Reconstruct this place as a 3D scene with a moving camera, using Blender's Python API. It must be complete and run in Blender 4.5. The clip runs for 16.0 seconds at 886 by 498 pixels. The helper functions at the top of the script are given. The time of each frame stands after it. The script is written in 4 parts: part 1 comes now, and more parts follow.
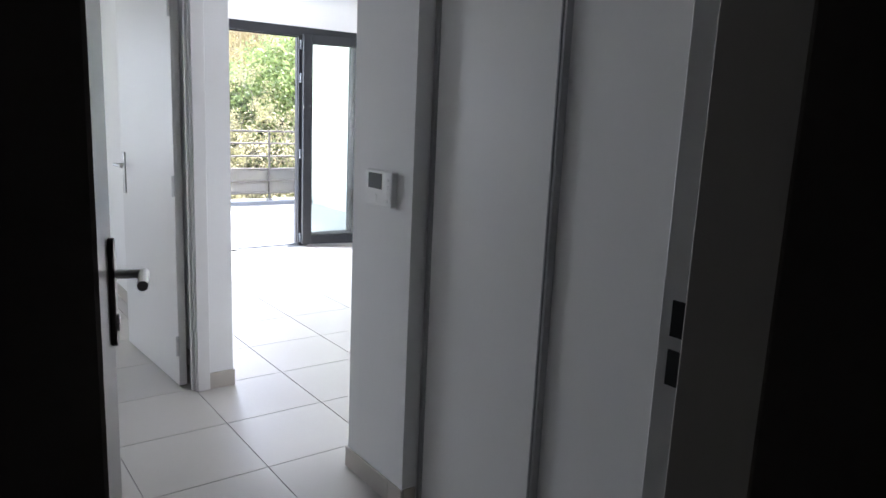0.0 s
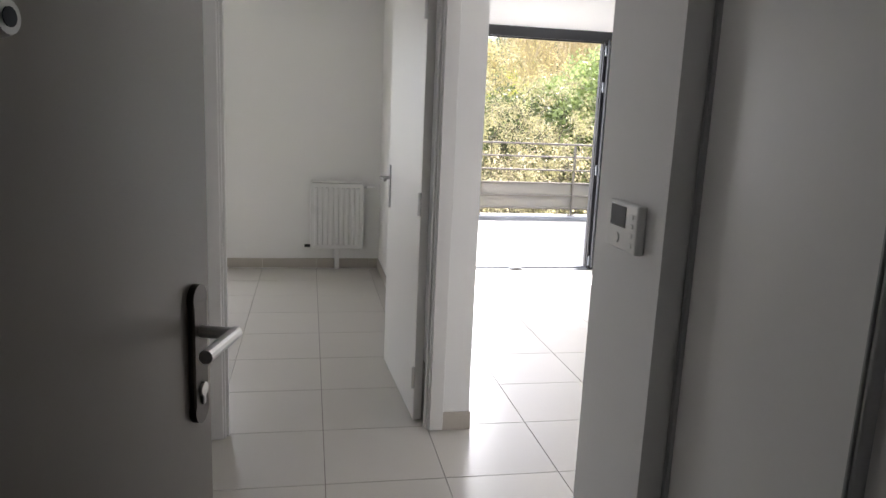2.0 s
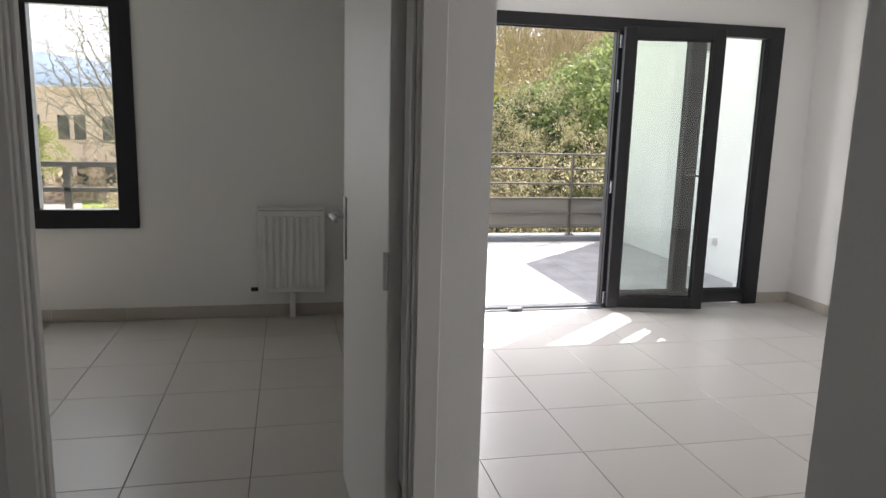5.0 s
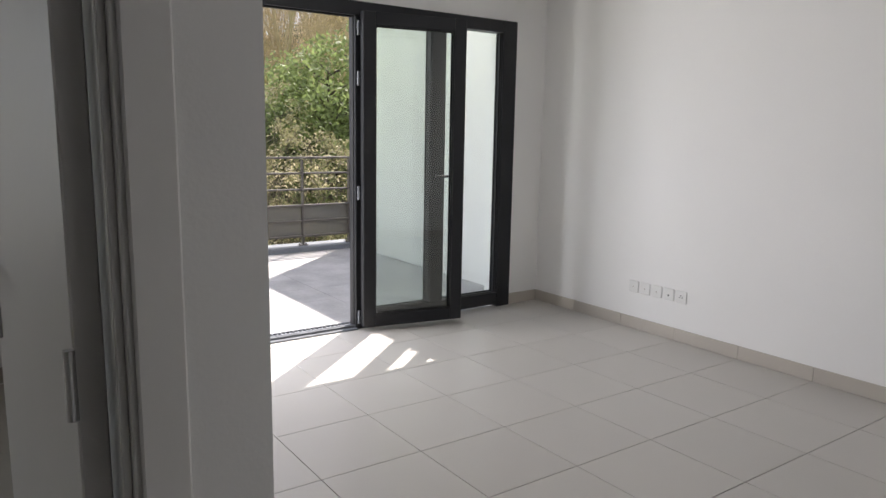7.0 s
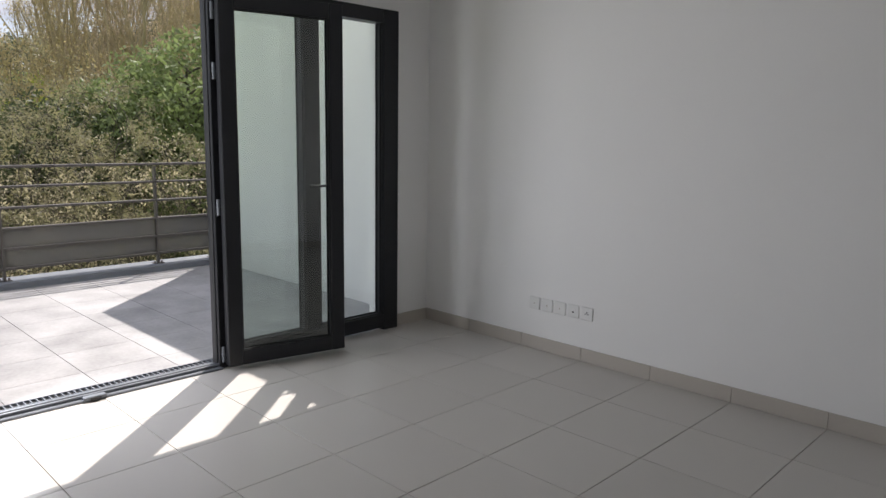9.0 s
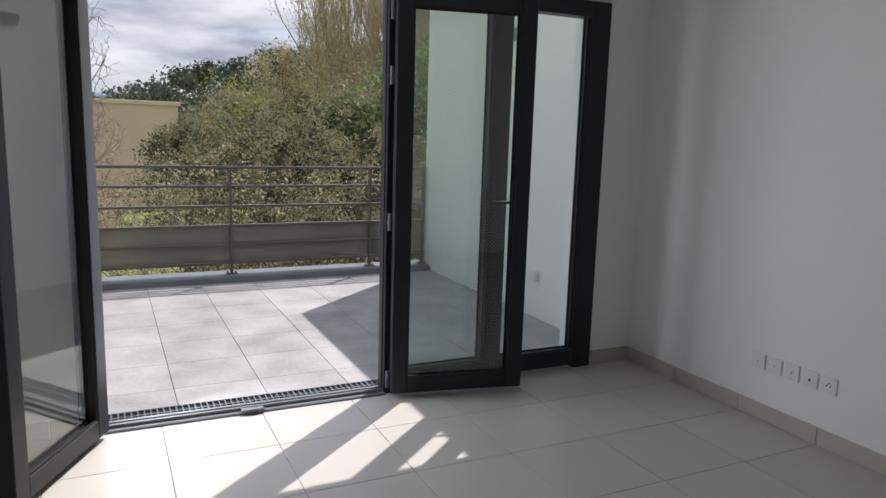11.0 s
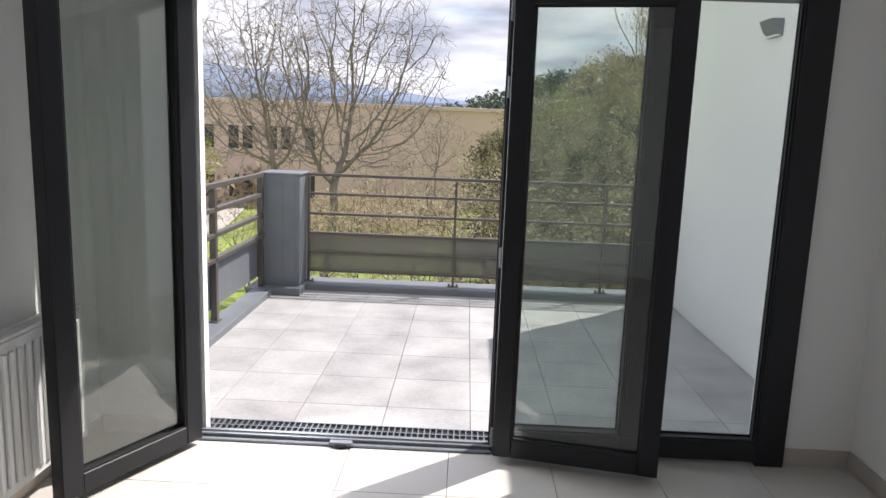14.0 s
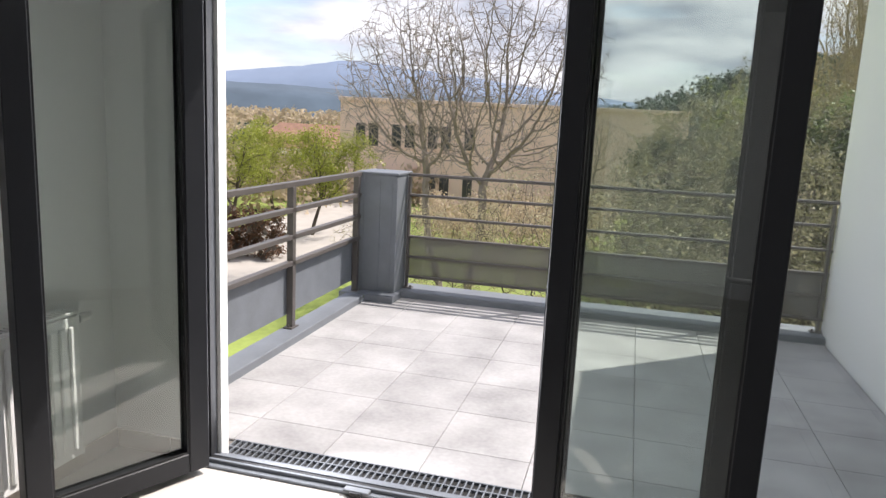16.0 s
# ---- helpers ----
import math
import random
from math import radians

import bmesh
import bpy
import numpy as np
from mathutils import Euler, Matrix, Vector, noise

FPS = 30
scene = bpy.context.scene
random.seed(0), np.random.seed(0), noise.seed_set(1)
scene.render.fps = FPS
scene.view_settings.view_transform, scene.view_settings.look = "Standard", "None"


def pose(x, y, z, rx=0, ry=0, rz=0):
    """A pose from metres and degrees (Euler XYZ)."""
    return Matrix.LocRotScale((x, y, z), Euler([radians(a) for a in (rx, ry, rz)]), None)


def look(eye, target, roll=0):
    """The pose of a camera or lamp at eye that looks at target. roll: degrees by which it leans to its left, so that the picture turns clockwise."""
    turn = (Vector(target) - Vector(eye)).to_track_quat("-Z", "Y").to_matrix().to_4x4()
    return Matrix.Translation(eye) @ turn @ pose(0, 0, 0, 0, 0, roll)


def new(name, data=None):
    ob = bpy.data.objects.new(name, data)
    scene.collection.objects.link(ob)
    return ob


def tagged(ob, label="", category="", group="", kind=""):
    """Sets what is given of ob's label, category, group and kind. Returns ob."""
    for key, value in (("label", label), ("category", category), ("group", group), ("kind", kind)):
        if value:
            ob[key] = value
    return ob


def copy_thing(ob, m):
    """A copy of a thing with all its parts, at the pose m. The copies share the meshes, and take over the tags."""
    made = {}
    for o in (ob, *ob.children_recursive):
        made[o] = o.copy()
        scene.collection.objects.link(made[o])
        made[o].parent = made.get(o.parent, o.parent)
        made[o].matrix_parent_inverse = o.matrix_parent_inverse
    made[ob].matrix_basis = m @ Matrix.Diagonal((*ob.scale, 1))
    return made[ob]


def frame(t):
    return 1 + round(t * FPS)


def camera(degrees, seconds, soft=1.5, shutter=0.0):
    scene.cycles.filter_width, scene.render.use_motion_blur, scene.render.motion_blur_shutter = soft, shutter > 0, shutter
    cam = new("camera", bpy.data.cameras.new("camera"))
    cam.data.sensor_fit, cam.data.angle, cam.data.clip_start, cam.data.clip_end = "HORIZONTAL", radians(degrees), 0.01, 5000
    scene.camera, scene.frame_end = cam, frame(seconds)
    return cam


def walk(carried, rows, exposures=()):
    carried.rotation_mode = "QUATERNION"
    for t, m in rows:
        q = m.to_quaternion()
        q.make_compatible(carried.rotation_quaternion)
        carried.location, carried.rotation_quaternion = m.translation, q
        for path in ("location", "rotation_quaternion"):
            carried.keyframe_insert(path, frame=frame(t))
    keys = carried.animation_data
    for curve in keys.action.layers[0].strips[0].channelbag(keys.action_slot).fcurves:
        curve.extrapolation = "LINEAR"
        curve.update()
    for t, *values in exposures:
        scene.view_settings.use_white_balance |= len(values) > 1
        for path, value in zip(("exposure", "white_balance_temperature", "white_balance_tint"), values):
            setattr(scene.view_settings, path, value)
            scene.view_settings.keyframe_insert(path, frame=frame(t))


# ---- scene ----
cam = camera(64.2, 16.0)
PATH = [
    (0, (0.335, 0.428, 1.422), (1.512, 2.0, 1.044), 2.6),
    (0.5, (0.562, 0.525, 1.415), (1.465, 2.25, 1.03), 2.6),
    (1, (0.696, 0.618, 1.424), (1.273, 2.484, 1.036), 2.4),
    (1.5, (0.768, 0.716, 1.415), (1.163, 2.635, 1.029), 2.5),
    (2, (0.831, 0.861, 1.422), (1.205, 2.789, 1.041), 2.5),
    (2.5, (0.902, 1.068, 1.429), (1.275, 3.0, 1.052), 2.4),
    (3, (1.016, 1.295, 1.441), (1.367, 3.228, 1.065), 2.0),
    (5.3, (1.081, 2.215, 1.392), (1.544, 4.13, 1.043), 1.4),
    (5.5, (1.094, 2.289, 1.377), (1.603, 4.193, 1.034), 1.2),
    (6, (1.097, 2.498, 1.349), (1.779, 4.349, 1.017), 1.5),
    (6.5, (1.106, 2.674, 1.378), (2.021, 4.421, 1.044), 1.4),
    (7, (1.191, 2.865, 1.368), (2.327, 4.478, 1.039), 1.0),
    (7.5, (1.312, 3.033, 1.332), (2.645, 4.492, 1.023), 0.9),
    (8, (1.357, 3.158, 1.335), (2.796, 4.514, 1.025), 0.5),
    (10.3, (1.878, 3.597, 1.432), (3.023, 5.203, 1.101), 1.5),
    (10.5, (1.936, 3.617, 1.435), (3.003, 5.276, 1.107), 1.5),
    (11, (2.115, 3.639, 1.422), (2.971, 5.417, 1.096), 1.7),
    (11.5, (2.317, 3.63, 1.444), (2.912, 5.511, 1.117), 1.8),
    (12, (2.501, 3.661, 1.458), (2.911, 5.59, 1.125), 2.0),
    (12.5, (2.691, 3.713, 1.489), (2.975, 5.665, 1.158), 2.0),
    (13, (2.867, 3.767, 1.507), (3.059, 5.73, 1.175), 2.0),
    (13.5, (3.093, 3.837, 1.526), (3.144, 5.808, 1.192), 2.0),
    (14, (3.28, 3.935, 1.519), (3.222, 5.905, 1.179), 2.1),
    (14.5, (3.451, 4.088, 1.533), (3.349, 6.056, 1.191), 2.1),
    (15, (3.591, 4.245, 1.528), (3.425, 6.208, 1.185), 2.1),
    (15.5, (3.696, 4.409, 1.522), (3.359, 6.35, 1.175), 2.3),
    (16, (3.705, 4.598, 1.511), (3.202, 6.501, 1.156), 2.7),
]
EXPOSURES = [(0.0, 3.25, 5900, 16), (0.5, 3.4, 6350, 17), (1.0, 3.1, 6550, 17), (2.0, 2.95, 6600, 17), (3.2, 2.6, 6700, 17), (5.3, 1.75, 6700, 17), (8.2, 1.05, 6550, 16), (10.3, 0.28, 6350, 15), (12.5, 0.58, 6300, 15), (14.0, 0.74, 6400, 16), (16.0, 0.74, 6450, 16)]
walk(cam, [(t, look(eye, target, roll)) for t, eye, target, roll in PATH], EXPOSURES)

# ---- light ----
SUN_AZ = math.atan2(0.755, 0.656)          # clockwise from +y
SUN_EL = radians(53.6)
world = bpy.data.worlds.new("world")
scene.world = world
world.use_nodes = True
wn, wl = world.node_tree.nodes, world.node_tree.links
wn.clear()
w_out = wn.new("ShaderNodeOutputWorld")
w_bg = wn.new("ShaderNodeBackground")
w_bg.inputs["Strength"].default_value = 0.14
w_sky = wn.new("ShaderNodeTexSky")
w_sky.sky_type, w_sky.sun_disc = "NISHITA", False
w_sky.sun_elevation, w_sky.sun_rotation = SUN_EL, SUN_AZ
w_sky.air_density, w_sky.dust_density = 1.0, 1.5
# broken cloud over the sky
w_co = wn.new("ShaderNodeTexCoord")
w_map = wn.new("ShaderNodeMapping")
w_map.inputs["Scale"].default_value = (1.3, 1.3, 5.5)
w_map.inputs["Location"].default_value = (2.1, 0.4, 0.3)
w_no = wn.new("ShaderNodeTexNoise")
w_no.inputs["Scale"].default_value, w_no.inputs["Detail"].default_value, w_no.inputs["Roughness"].default_value = 1.9, 7, 0.52
w_r = wn.new("ShaderNodeValToRGB")
w_r.color_ramp.elements[0].position, w_r.color_ramp.elements[1].position = 0.36, 0.50
w_no2 = wn.new("ShaderNodeTexNoise")
w_no2.inputs["Scale"].default_value, w_no2.inputs["Detail"].default_value = 3.6, 7
w_r2 = wn.new("ShaderNodeValToRGB")
w_r2.color_ramp.elements[0].position, w_r2.color_ramp.elements[1].position = 0.40, 0.62
w_r2.color_ramp.elements[0].color, w_r2.color_ramp.elements[1].color = (2.3, 2.5, 2.95, 1), (5.0, 5.1, 5.3, 1)
w_mix = wn.new("ShaderNodeMixRGB")
wl.new(w_co.outputs["Generated"], w_map.inputs["Vector"])
wl.new(w_map.outputs["Vector"], w_no.inputs["Vector"])
wl.new(w_map.outputs["Vector"], w_no2.inputs["Vector"])
wl.new(w_no.outputs["Fac"], w_r.inputs["Fac"])
wl.new(w_no2.outputs["Fac"], w_r2.inputs["Fac"])
wl.new(w_r.outputs["Color"], w_mix.inputs["Fac"])
wl.new(w_sky.outputs["Color"], w_mix.inputs["Color1"])
wl.new(w_r2.outputs["Color"], w_mix.inputs["Color2"])
wl.new(w_mix.outputs["Color"], w_bg.inputs["Color"])
wl.new(w_bg.outputs["Background"], w_out.inputs["Surface"])

sun_data = bpy.data.lights.new("sun", "SUN")
sun_data.energy, sun_data.angle, sun_data.color = 4.0, radians(0.53), (1.0, 0.95, 0.87)
sun = new("sun", sun_data)
sun.matrix_world = look((20, 20, 40), (20 - math.sin(SUN_AZ) * math.cos(SUN_EL), 20 - math.cos(SUN_AZ) * math.cos(SUN_EL), 40 - math.sin(SUN_EL)))


def window_fill(name, x, y, z, w, h, power, aside=0.0):
    """An area lamp added at a window, on top of the sky's own light."""
    d = bpy.data.lights.new(name, "AREA")
    d.shape, d.size, d.size_y, d.energy, d.color = "RECTANGLE", w, h, power, (0.93, 0.97, 1.0)
    o = new(name, d)
    o.matrix_world = look((x, y, z), (x + aside, y - 1, z))


# Lamps added to brighten the rooms; the first turned aside, out of reflections.
window_fill("window_fill", 2.33, 7.42, 1.10, 0.52, 2.0, 16, 0.58)
window_fill("bedroom_window_fill", -0.59, 7.28, 1.41, 1.2, 1.4, 4.2)


# ---- materials ----
def material(name, color, rough=0.5, metal=0.0, vary=0.06, scale=3.0, fine=60.0, bump=0.05, island=0.0, per_object=0.0, coat=0.0, worn=0.08):
    """A painted or natural surface: two scales of tone, fine relief, a little wear in the gloss."""
    m = bpy.data.materials.new(name)
    m.use_nodes = True
    n, l = m.node_tree.nodes, m.node_tree.links
    b = n["Principled BSDF"]
    b.inputs["Roughness"].default_value, b.inputs["Metallic"].default_value = rough, metal
    b.inputs["Coat Weight"].default_value = coat
    co = n.new("ShaderNodeTexCoord")
    big, small = n.new("ShaderNodeTexNoise"), n.new("ShaderNodeTexNoise")
    geo = n.new("ShaderNodeNewGeometry")
    big.inputs["Scale"].default_value, big.inputs["Detail"].default_value = scale, 5
    small.inputs["Scale"].default_value, small.inputs["Detail"].default_value = fine, 4
    l.new(geo.outputs["Position"], big.inputs["Vector"])
    l.new(geo.outputs["Position"], small.inputs["Vector"])
    add = n.new("ShaderNodeMath")
    add.operation = "MULTIPLY_ADD"
    add.inputs[1].default_value = 0.35
    l.new(small.outputs["Fac"], add.inputs[0])
    l.new(big.outputs["Fac"], add.inputs[2])
    fac = add.outputs[0]
    for amount, node, socket in ((island, n.new("ShaderNodeNewGeometry"), "Random Per Island"), (per_object, n.new("ShaderNodeObjectInfo"), "Random")):
        if amount:
            mad = n.new("ShaderNodeMath")
            mad.operation = "MULTIPLY_ADD"
            mad.inputs[1].default_value = amount
            l.new(node.outputs[socket], mad.inputs[0])
            l.new(fac, mad.inputs[2])
            fac = mad.outputs[0]
    ramp = n.new("ShaderNodeMapRange")
    ramp.inputs["From Min"].default_value, ramp.inputs["From Max"].default_value = 0.35, 1.0 + island + per_object
    ramp.inputs["To Min"].default_value, ramp.inputs["To Max"].default_value = 1 - vary, 1 + vary
    l.new(fac, ramp.inputs["Value"])
    mul = n.new("ShaderNodeVectorMath")
    mul.operation = "SCALE"
    mul.inputs[0].default_value = color[:3]
    l.new(ramp.outputs["Result"], mul.inputs["Scale"])
    l.new(mul.outputs["Vector"], b.inputs["Base Color"])
    rr = n.new("ShaderNodeMapRange")
    rr.inputs["To Min"].default_value, rr.inputs["To Max"].default_value = max(0.02, rough - worn), min(1, rough + worn)
    l.new(big.outputs["Fac"], rr.inputs["Value"])
    l.new(rr.outputs["Result"], b.inputs["Roughness"])
    if bump:
        bp = n.new("ShaderNodeBump")
        bp.inputs["Strength"].default_value, bp.inputs["Distance"].default_value = bump, 0.01
        l.new(small.outputs["Fac"], bp.inputs["Height"])
        l.new(bp.outputs["Normal"], b.inputs["Normal"])
    return m


def glass_material(name, tint):
    m = bpy.data.materials.new(name)
    m.use_nodes = True
    n, l = m.node_tree.nodes, m.node_tree.links
    n.clear()
    out, mix = n.new("ShaderNodeOutputMaterial"), n.new("ShaderNodeMixShader")
    tr, gl, lw = n.new("ShaderNodeBsdfTransparent"), n.new("ShaderNodeBsdfGlossy"), n.new("ShaderNodeLayerWeight")
    po, ma = n.new("ShaderNodeMath"), n.new("ShaderNodeMath")
    tr.inputs["Color"].default_value = (*tint, 1)
    gl.inputs["Roughness"].default_value = 0.01
    lw.inputs["Blend"].default_value = 0.5
    po.operation, po.inputs[1].default_value = "POWER", 3.6
    ma.operation, ma.inputs[1].default_value, ma.inputs[2].default_value = "MULTIPLY_ADD", 0.85, 0.085
    l.new(lw.outputs["Facing"], po.inputs[0])
    l.new(po.outputs[0], ma.inputs[0])
    l.new(ma.outputs[0], mix.inputs["Fac"])
    l.new(tr.outputs["BSDF"], mix.inputs[1])
    l.new(gl.outputs["BSDF"], mix.inputs[2])
    l.new(mix.outputs["Shader"], out.inputs["Surface"])
    return m


def leaf_material(name, color, vary=0.36):
    m = material(name, color, 0.6, 0, vary, 0.7, 9.0, 0.0, island=0.9)
    n, l = m.node_tree.nodes, m.node_tree.links
    b = n["Principled BSDF"]
    tl, mix = n.new("ShaderNodeBsdfTranslucent"), n.new("ShaderNodeMixShader")
    mix.inputs["Fac"].default_value = 0.42
    l.new(b.inputs["Base Color"].links[0].from_socket, tl.inputs["Color"])
    l.new(b.outputs["BSDF"], mix.inputs[1])
    l.new(tl.outputs["BSDF"], mix.inputs[2])
    l.new(mix.outputs["Shader"], n["Material Output"].inputs["Surface"])
    return m


M_WALL = material("wall_paint", (0.87, 0.865, 0.85), 0.75, vary=0.025, scale=0.8, fine=140, bump=0.06)
M_CEIL = material("ceiling_paint", (0.82, 0.82, 0.81), 0.8, vary=0.02, scale=0.8, fine=140, bump=0.05)
M_RENDER = material("white_render", (0.87, 0.865, 0.845), 0.85, vary=0.05, scale=1.2, fine=220, bump=0.0)
M_DOORP = material("door_paint", (0.78, 0.77, 0.75), 0.42, vary=0.02, scale=2, fine=40, bump=0.02)
M_TILE = material("porcelain_tile", (0.535, 0.51, 0.475), 0.33, vary=0.05, scale=1.6, fine=90, bump=0.0, per_object=0.7, worn=0.01)
M_TILE.node_tree.nodes["Principled BSDF"].inputs["Specular IOR Level"].default_value = 0.22
M_SKIRT = material("skirting_tile", (0.50, 0.46, 0.41), 0.35, vary=0.05, scale=5, fine=90, bump=0.02, per_object=0.5)
M_GROUT = material("grout", (0.22, 0.20, 0.18), 0.9, vary=0.15, scale=6, fine=80, bump=0.1)
M_DECK = material("deck_tile", (0.365, 0.36, 0.36), 0.6, vary=0.40, scale=3.4, fine=38, bump=0.06, per_object=0.16)
M_ALU = material("charcoal_aluminium", (0.021, 0.022, 0.025), 0.38, 0.0, vary=0.12, scale=4, fine=300, bump=0.03)
M_ALU.node_tree.nodes["Principled BSDF"].inputs["Specular IOR Level"].default_value = 0.28
M_GASKET = material("rubber_gasket", (0.010, 0.010, 0.011), 0.6, vary=0.1, bump=0.0)
M_ZINC = material("grey_coping", (0.16, 0.175, 0.195), 0.5, 0.0, vary=0.18, scale=5, fine=90, bump=0.06)
M_RAIL = material("grey_rail_paint", (0.095, 0.085, 0.078), 0.45, 0.0, vary=0.12, scale=6, fine=120, bump=0.03)
M_STEEL = material("brushed_steel", (0.55, 0.55, 0.55), 0.32, 1.0, vary=0.08, scale=8, fine=200, bump=0.02)
M_RAD = material("radiator_enamel", (0.82, 0.82, 0.80), 0.3, vary=0.02, scale=4, fine=60, bump=0.01)
M_PLASTIC = material("white_plastic", (0.80, 0.80, 0.78), 0.35, vary=0.02, bump=0.0)
M_BLACK = material("black_plastic", (0.012, 0.012, 0.013), 0.4, vary=0.1, bump=0.0)
M_BRONZE = material("dark_bronze", (0.05, 0.041, 0.034), 0.33, 0.5, vary=0.15, scale=8, fine=160, bump=0.02)
M_SCREEN = material("display_glass", (0.06, 0.07, 0.085), 0.12, vary=0.05, bump=0.0)
M_SHUT = material("closet_panel", (0.86, 0.85, 0.825), 0.36, vary=0.02, scale=2, fine=60, bump=0.01)
M_PROFILE = material("satin_profile", (0.42, 0.42, 0.42), 0.38, 0.25, vary=0.06, scale=6, fine=160, bump=0.02)
M_ENTRY = material("taupe_door_skin", (0.25, 0.226, 0.206), 0.34, vary=0.05, scale=3, fine=240, bump=0.012)
M_DARK = material("dark_groove", (0.010, 0.010, 0.010), 0.7, vary=0.1, bump=0.0)
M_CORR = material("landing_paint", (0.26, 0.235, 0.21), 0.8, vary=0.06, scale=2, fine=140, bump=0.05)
M_GLASS = glass_material("window_glass", (0.935, 0.966, 0.943))
M_BARK = material("grey_bark", (0.25, 0.21, 0.18), 0.9, vary=0.3, scale=2.5, fine=30, bump=0.4)
M_BARK_D = material("dark_bark", (0.09, 0.075, 0.06), 0.9, vary=0.3, scale=2.5, fine=30, bump=0.4)
M_BARK_Y = material("pale_bark", (0.36, 0.30, 0.19), 0.9, vary=0.3, scale=2.5, fine=30, bump=0.4)
M_PINE = leaf_material("pine_needles", (0.20, 0.255, 0.10))
M_PINE_F = leaf_material("far_pine", (0.07, 0.095, 0.065))
M_EVER = leaf_material("evergreen_leaves", (0.065, 0.085, 0.035))
M_LIME = leaf_material("lime_leaves", (0.30, 0.33, 0.055))
M_OLIVE = leaf_material("olive_leaves", (0.275, 0.255, 0.145))
M_YELLOW = leaf_material("yellow_catkins", (0.46, 0.385, 0.20))
M_BLOSSOM = leaf_material("cream_buds", (0.52, 0.455, 0.31))
M_HEDGE = leaf_material("copper_hedge_leaves", (0.13, 0.065, 0.035))
M_TWIG = leaf_material("winter_twigs", (0.46, 0.37, 0.26), 0.35)
M_GRASS = material("meadow_grass", (0.22, 0.275, 0.06), 0.95, vary=0.45, scale=0.22, fine=5, bump=0.5)
M_PATH = material("pale_gravel", (0.40, 0.37, 0.33), 0.95, vary=0.15, scale=0.8, fine=20, bump=0.3)
M_STONE = material("ochre_render", (0.78, 0.60, 0.50), 0.9, vary=0.1, scale=0.35, fine=9, bump=0.2)
M_WINDOW_FAR = material("far_window", (0.05, 0.055, 0.065), 0.15, vary=0.15, bump=0.0)
M_ROOF = material("clay_roof", (0.27, 0.15, 0.10), 0.9, vary=0.25, scale=2, fine=20, bump=0.3)
# Distance haze is put into these two base colours as blue.
M_MOUNT = material("hazed_mountain", (0.17, 0.22, 0.31), 1.0, vary=0.12, scale=0.004, fine=0.02, bump=0.0)
M_MOUNT2 = material("hazed_ridge", (0.075, 0.105, 0.14), 1.0, vary=0.25, scale=0.01, fine=0.06, bump=0.0)


# ---- helpers of this scene ----
def add_box(bm, lo, hi, bevel=0.0, m=None, seg=1):
    r = bmesh.ops.create_cube(bm, size=1.0)
    vs = r["verts"]
    c = [(a + b) / 2 for a, b in zip(lo, hi)]
    d = [b - a for a, b in zip(lo, hi)]
    for v in vs:
        v.co = Vector((v.co.x * d[0] + c[0], v.co.y * d[1] + c[1], v.co.z * d[2] + c[2]))
    if bevel:
        es = list({e for v in vs for e in v.link_edges})
        g = bmesh.ops.bevel(bm, geom=es, offset=bevel, segments=seg, affect="EDGES", profile=0.5)
        vs = list({v for f in g["faces"] for v in f.verts} | {v for v in vs if v.is_valid})
    if m is not None:
        bmesh.ops.transform(bm, matrix=m, verts=[v for v in vs if v.is_valid])
    return vs


def add_tube(bm, a, b, r, r2=None, sides=12):
    a, b = Vector(a), Vector(b)
    g = bmesh.ops.create_cone(bm, cap_ends=True, segments=sides, radius1=r, radius2=r if r2 is None else r2, depth=(b - a).length)
    rot = (b - a).to_track_quat("Z", "Y").to_matrix().to_4x4()
    bmesh.ops.transform(bm, matrix=Matrix.Translation((a + b) / 2) @ rot, verts=g["verts"])
    return g["verts"]


def part(name, bm, mat, parent=None, label="", smooth=False):
    me = bpy.data.meshes.new(name)
    bm.to_mesh(me)
    bm.free()
    me.materials.append(mat)
    if smooth:
        me.shade_smooth()
    ob = new(name, me)
    ob.parent = parent
    if label:
        ob["label"] = label
    return ob


def box_part(name, lo, hi, mat, parent=None, bevel=0.0, label="", seg=1):
    bm = bmesh.new()
    add_box(bm, lo, hi, bevel, None, seg)
    return part(name, bm, mat, parent, label)


def tube_part(name, a, b, r, mat, parent=None, label="", sides=14):
    bm = bmesh.new()
    add_tube(bm, a, b, r, None, sides)
    return part(name, bm, mat, parent, label, False)


def thing(name, m, label, category, group="", kind=""):
    e = new(name)
    e.matrix_world = m
    e.empty_display_size = 0.05
    return tagged(e, label, category, group, kind)


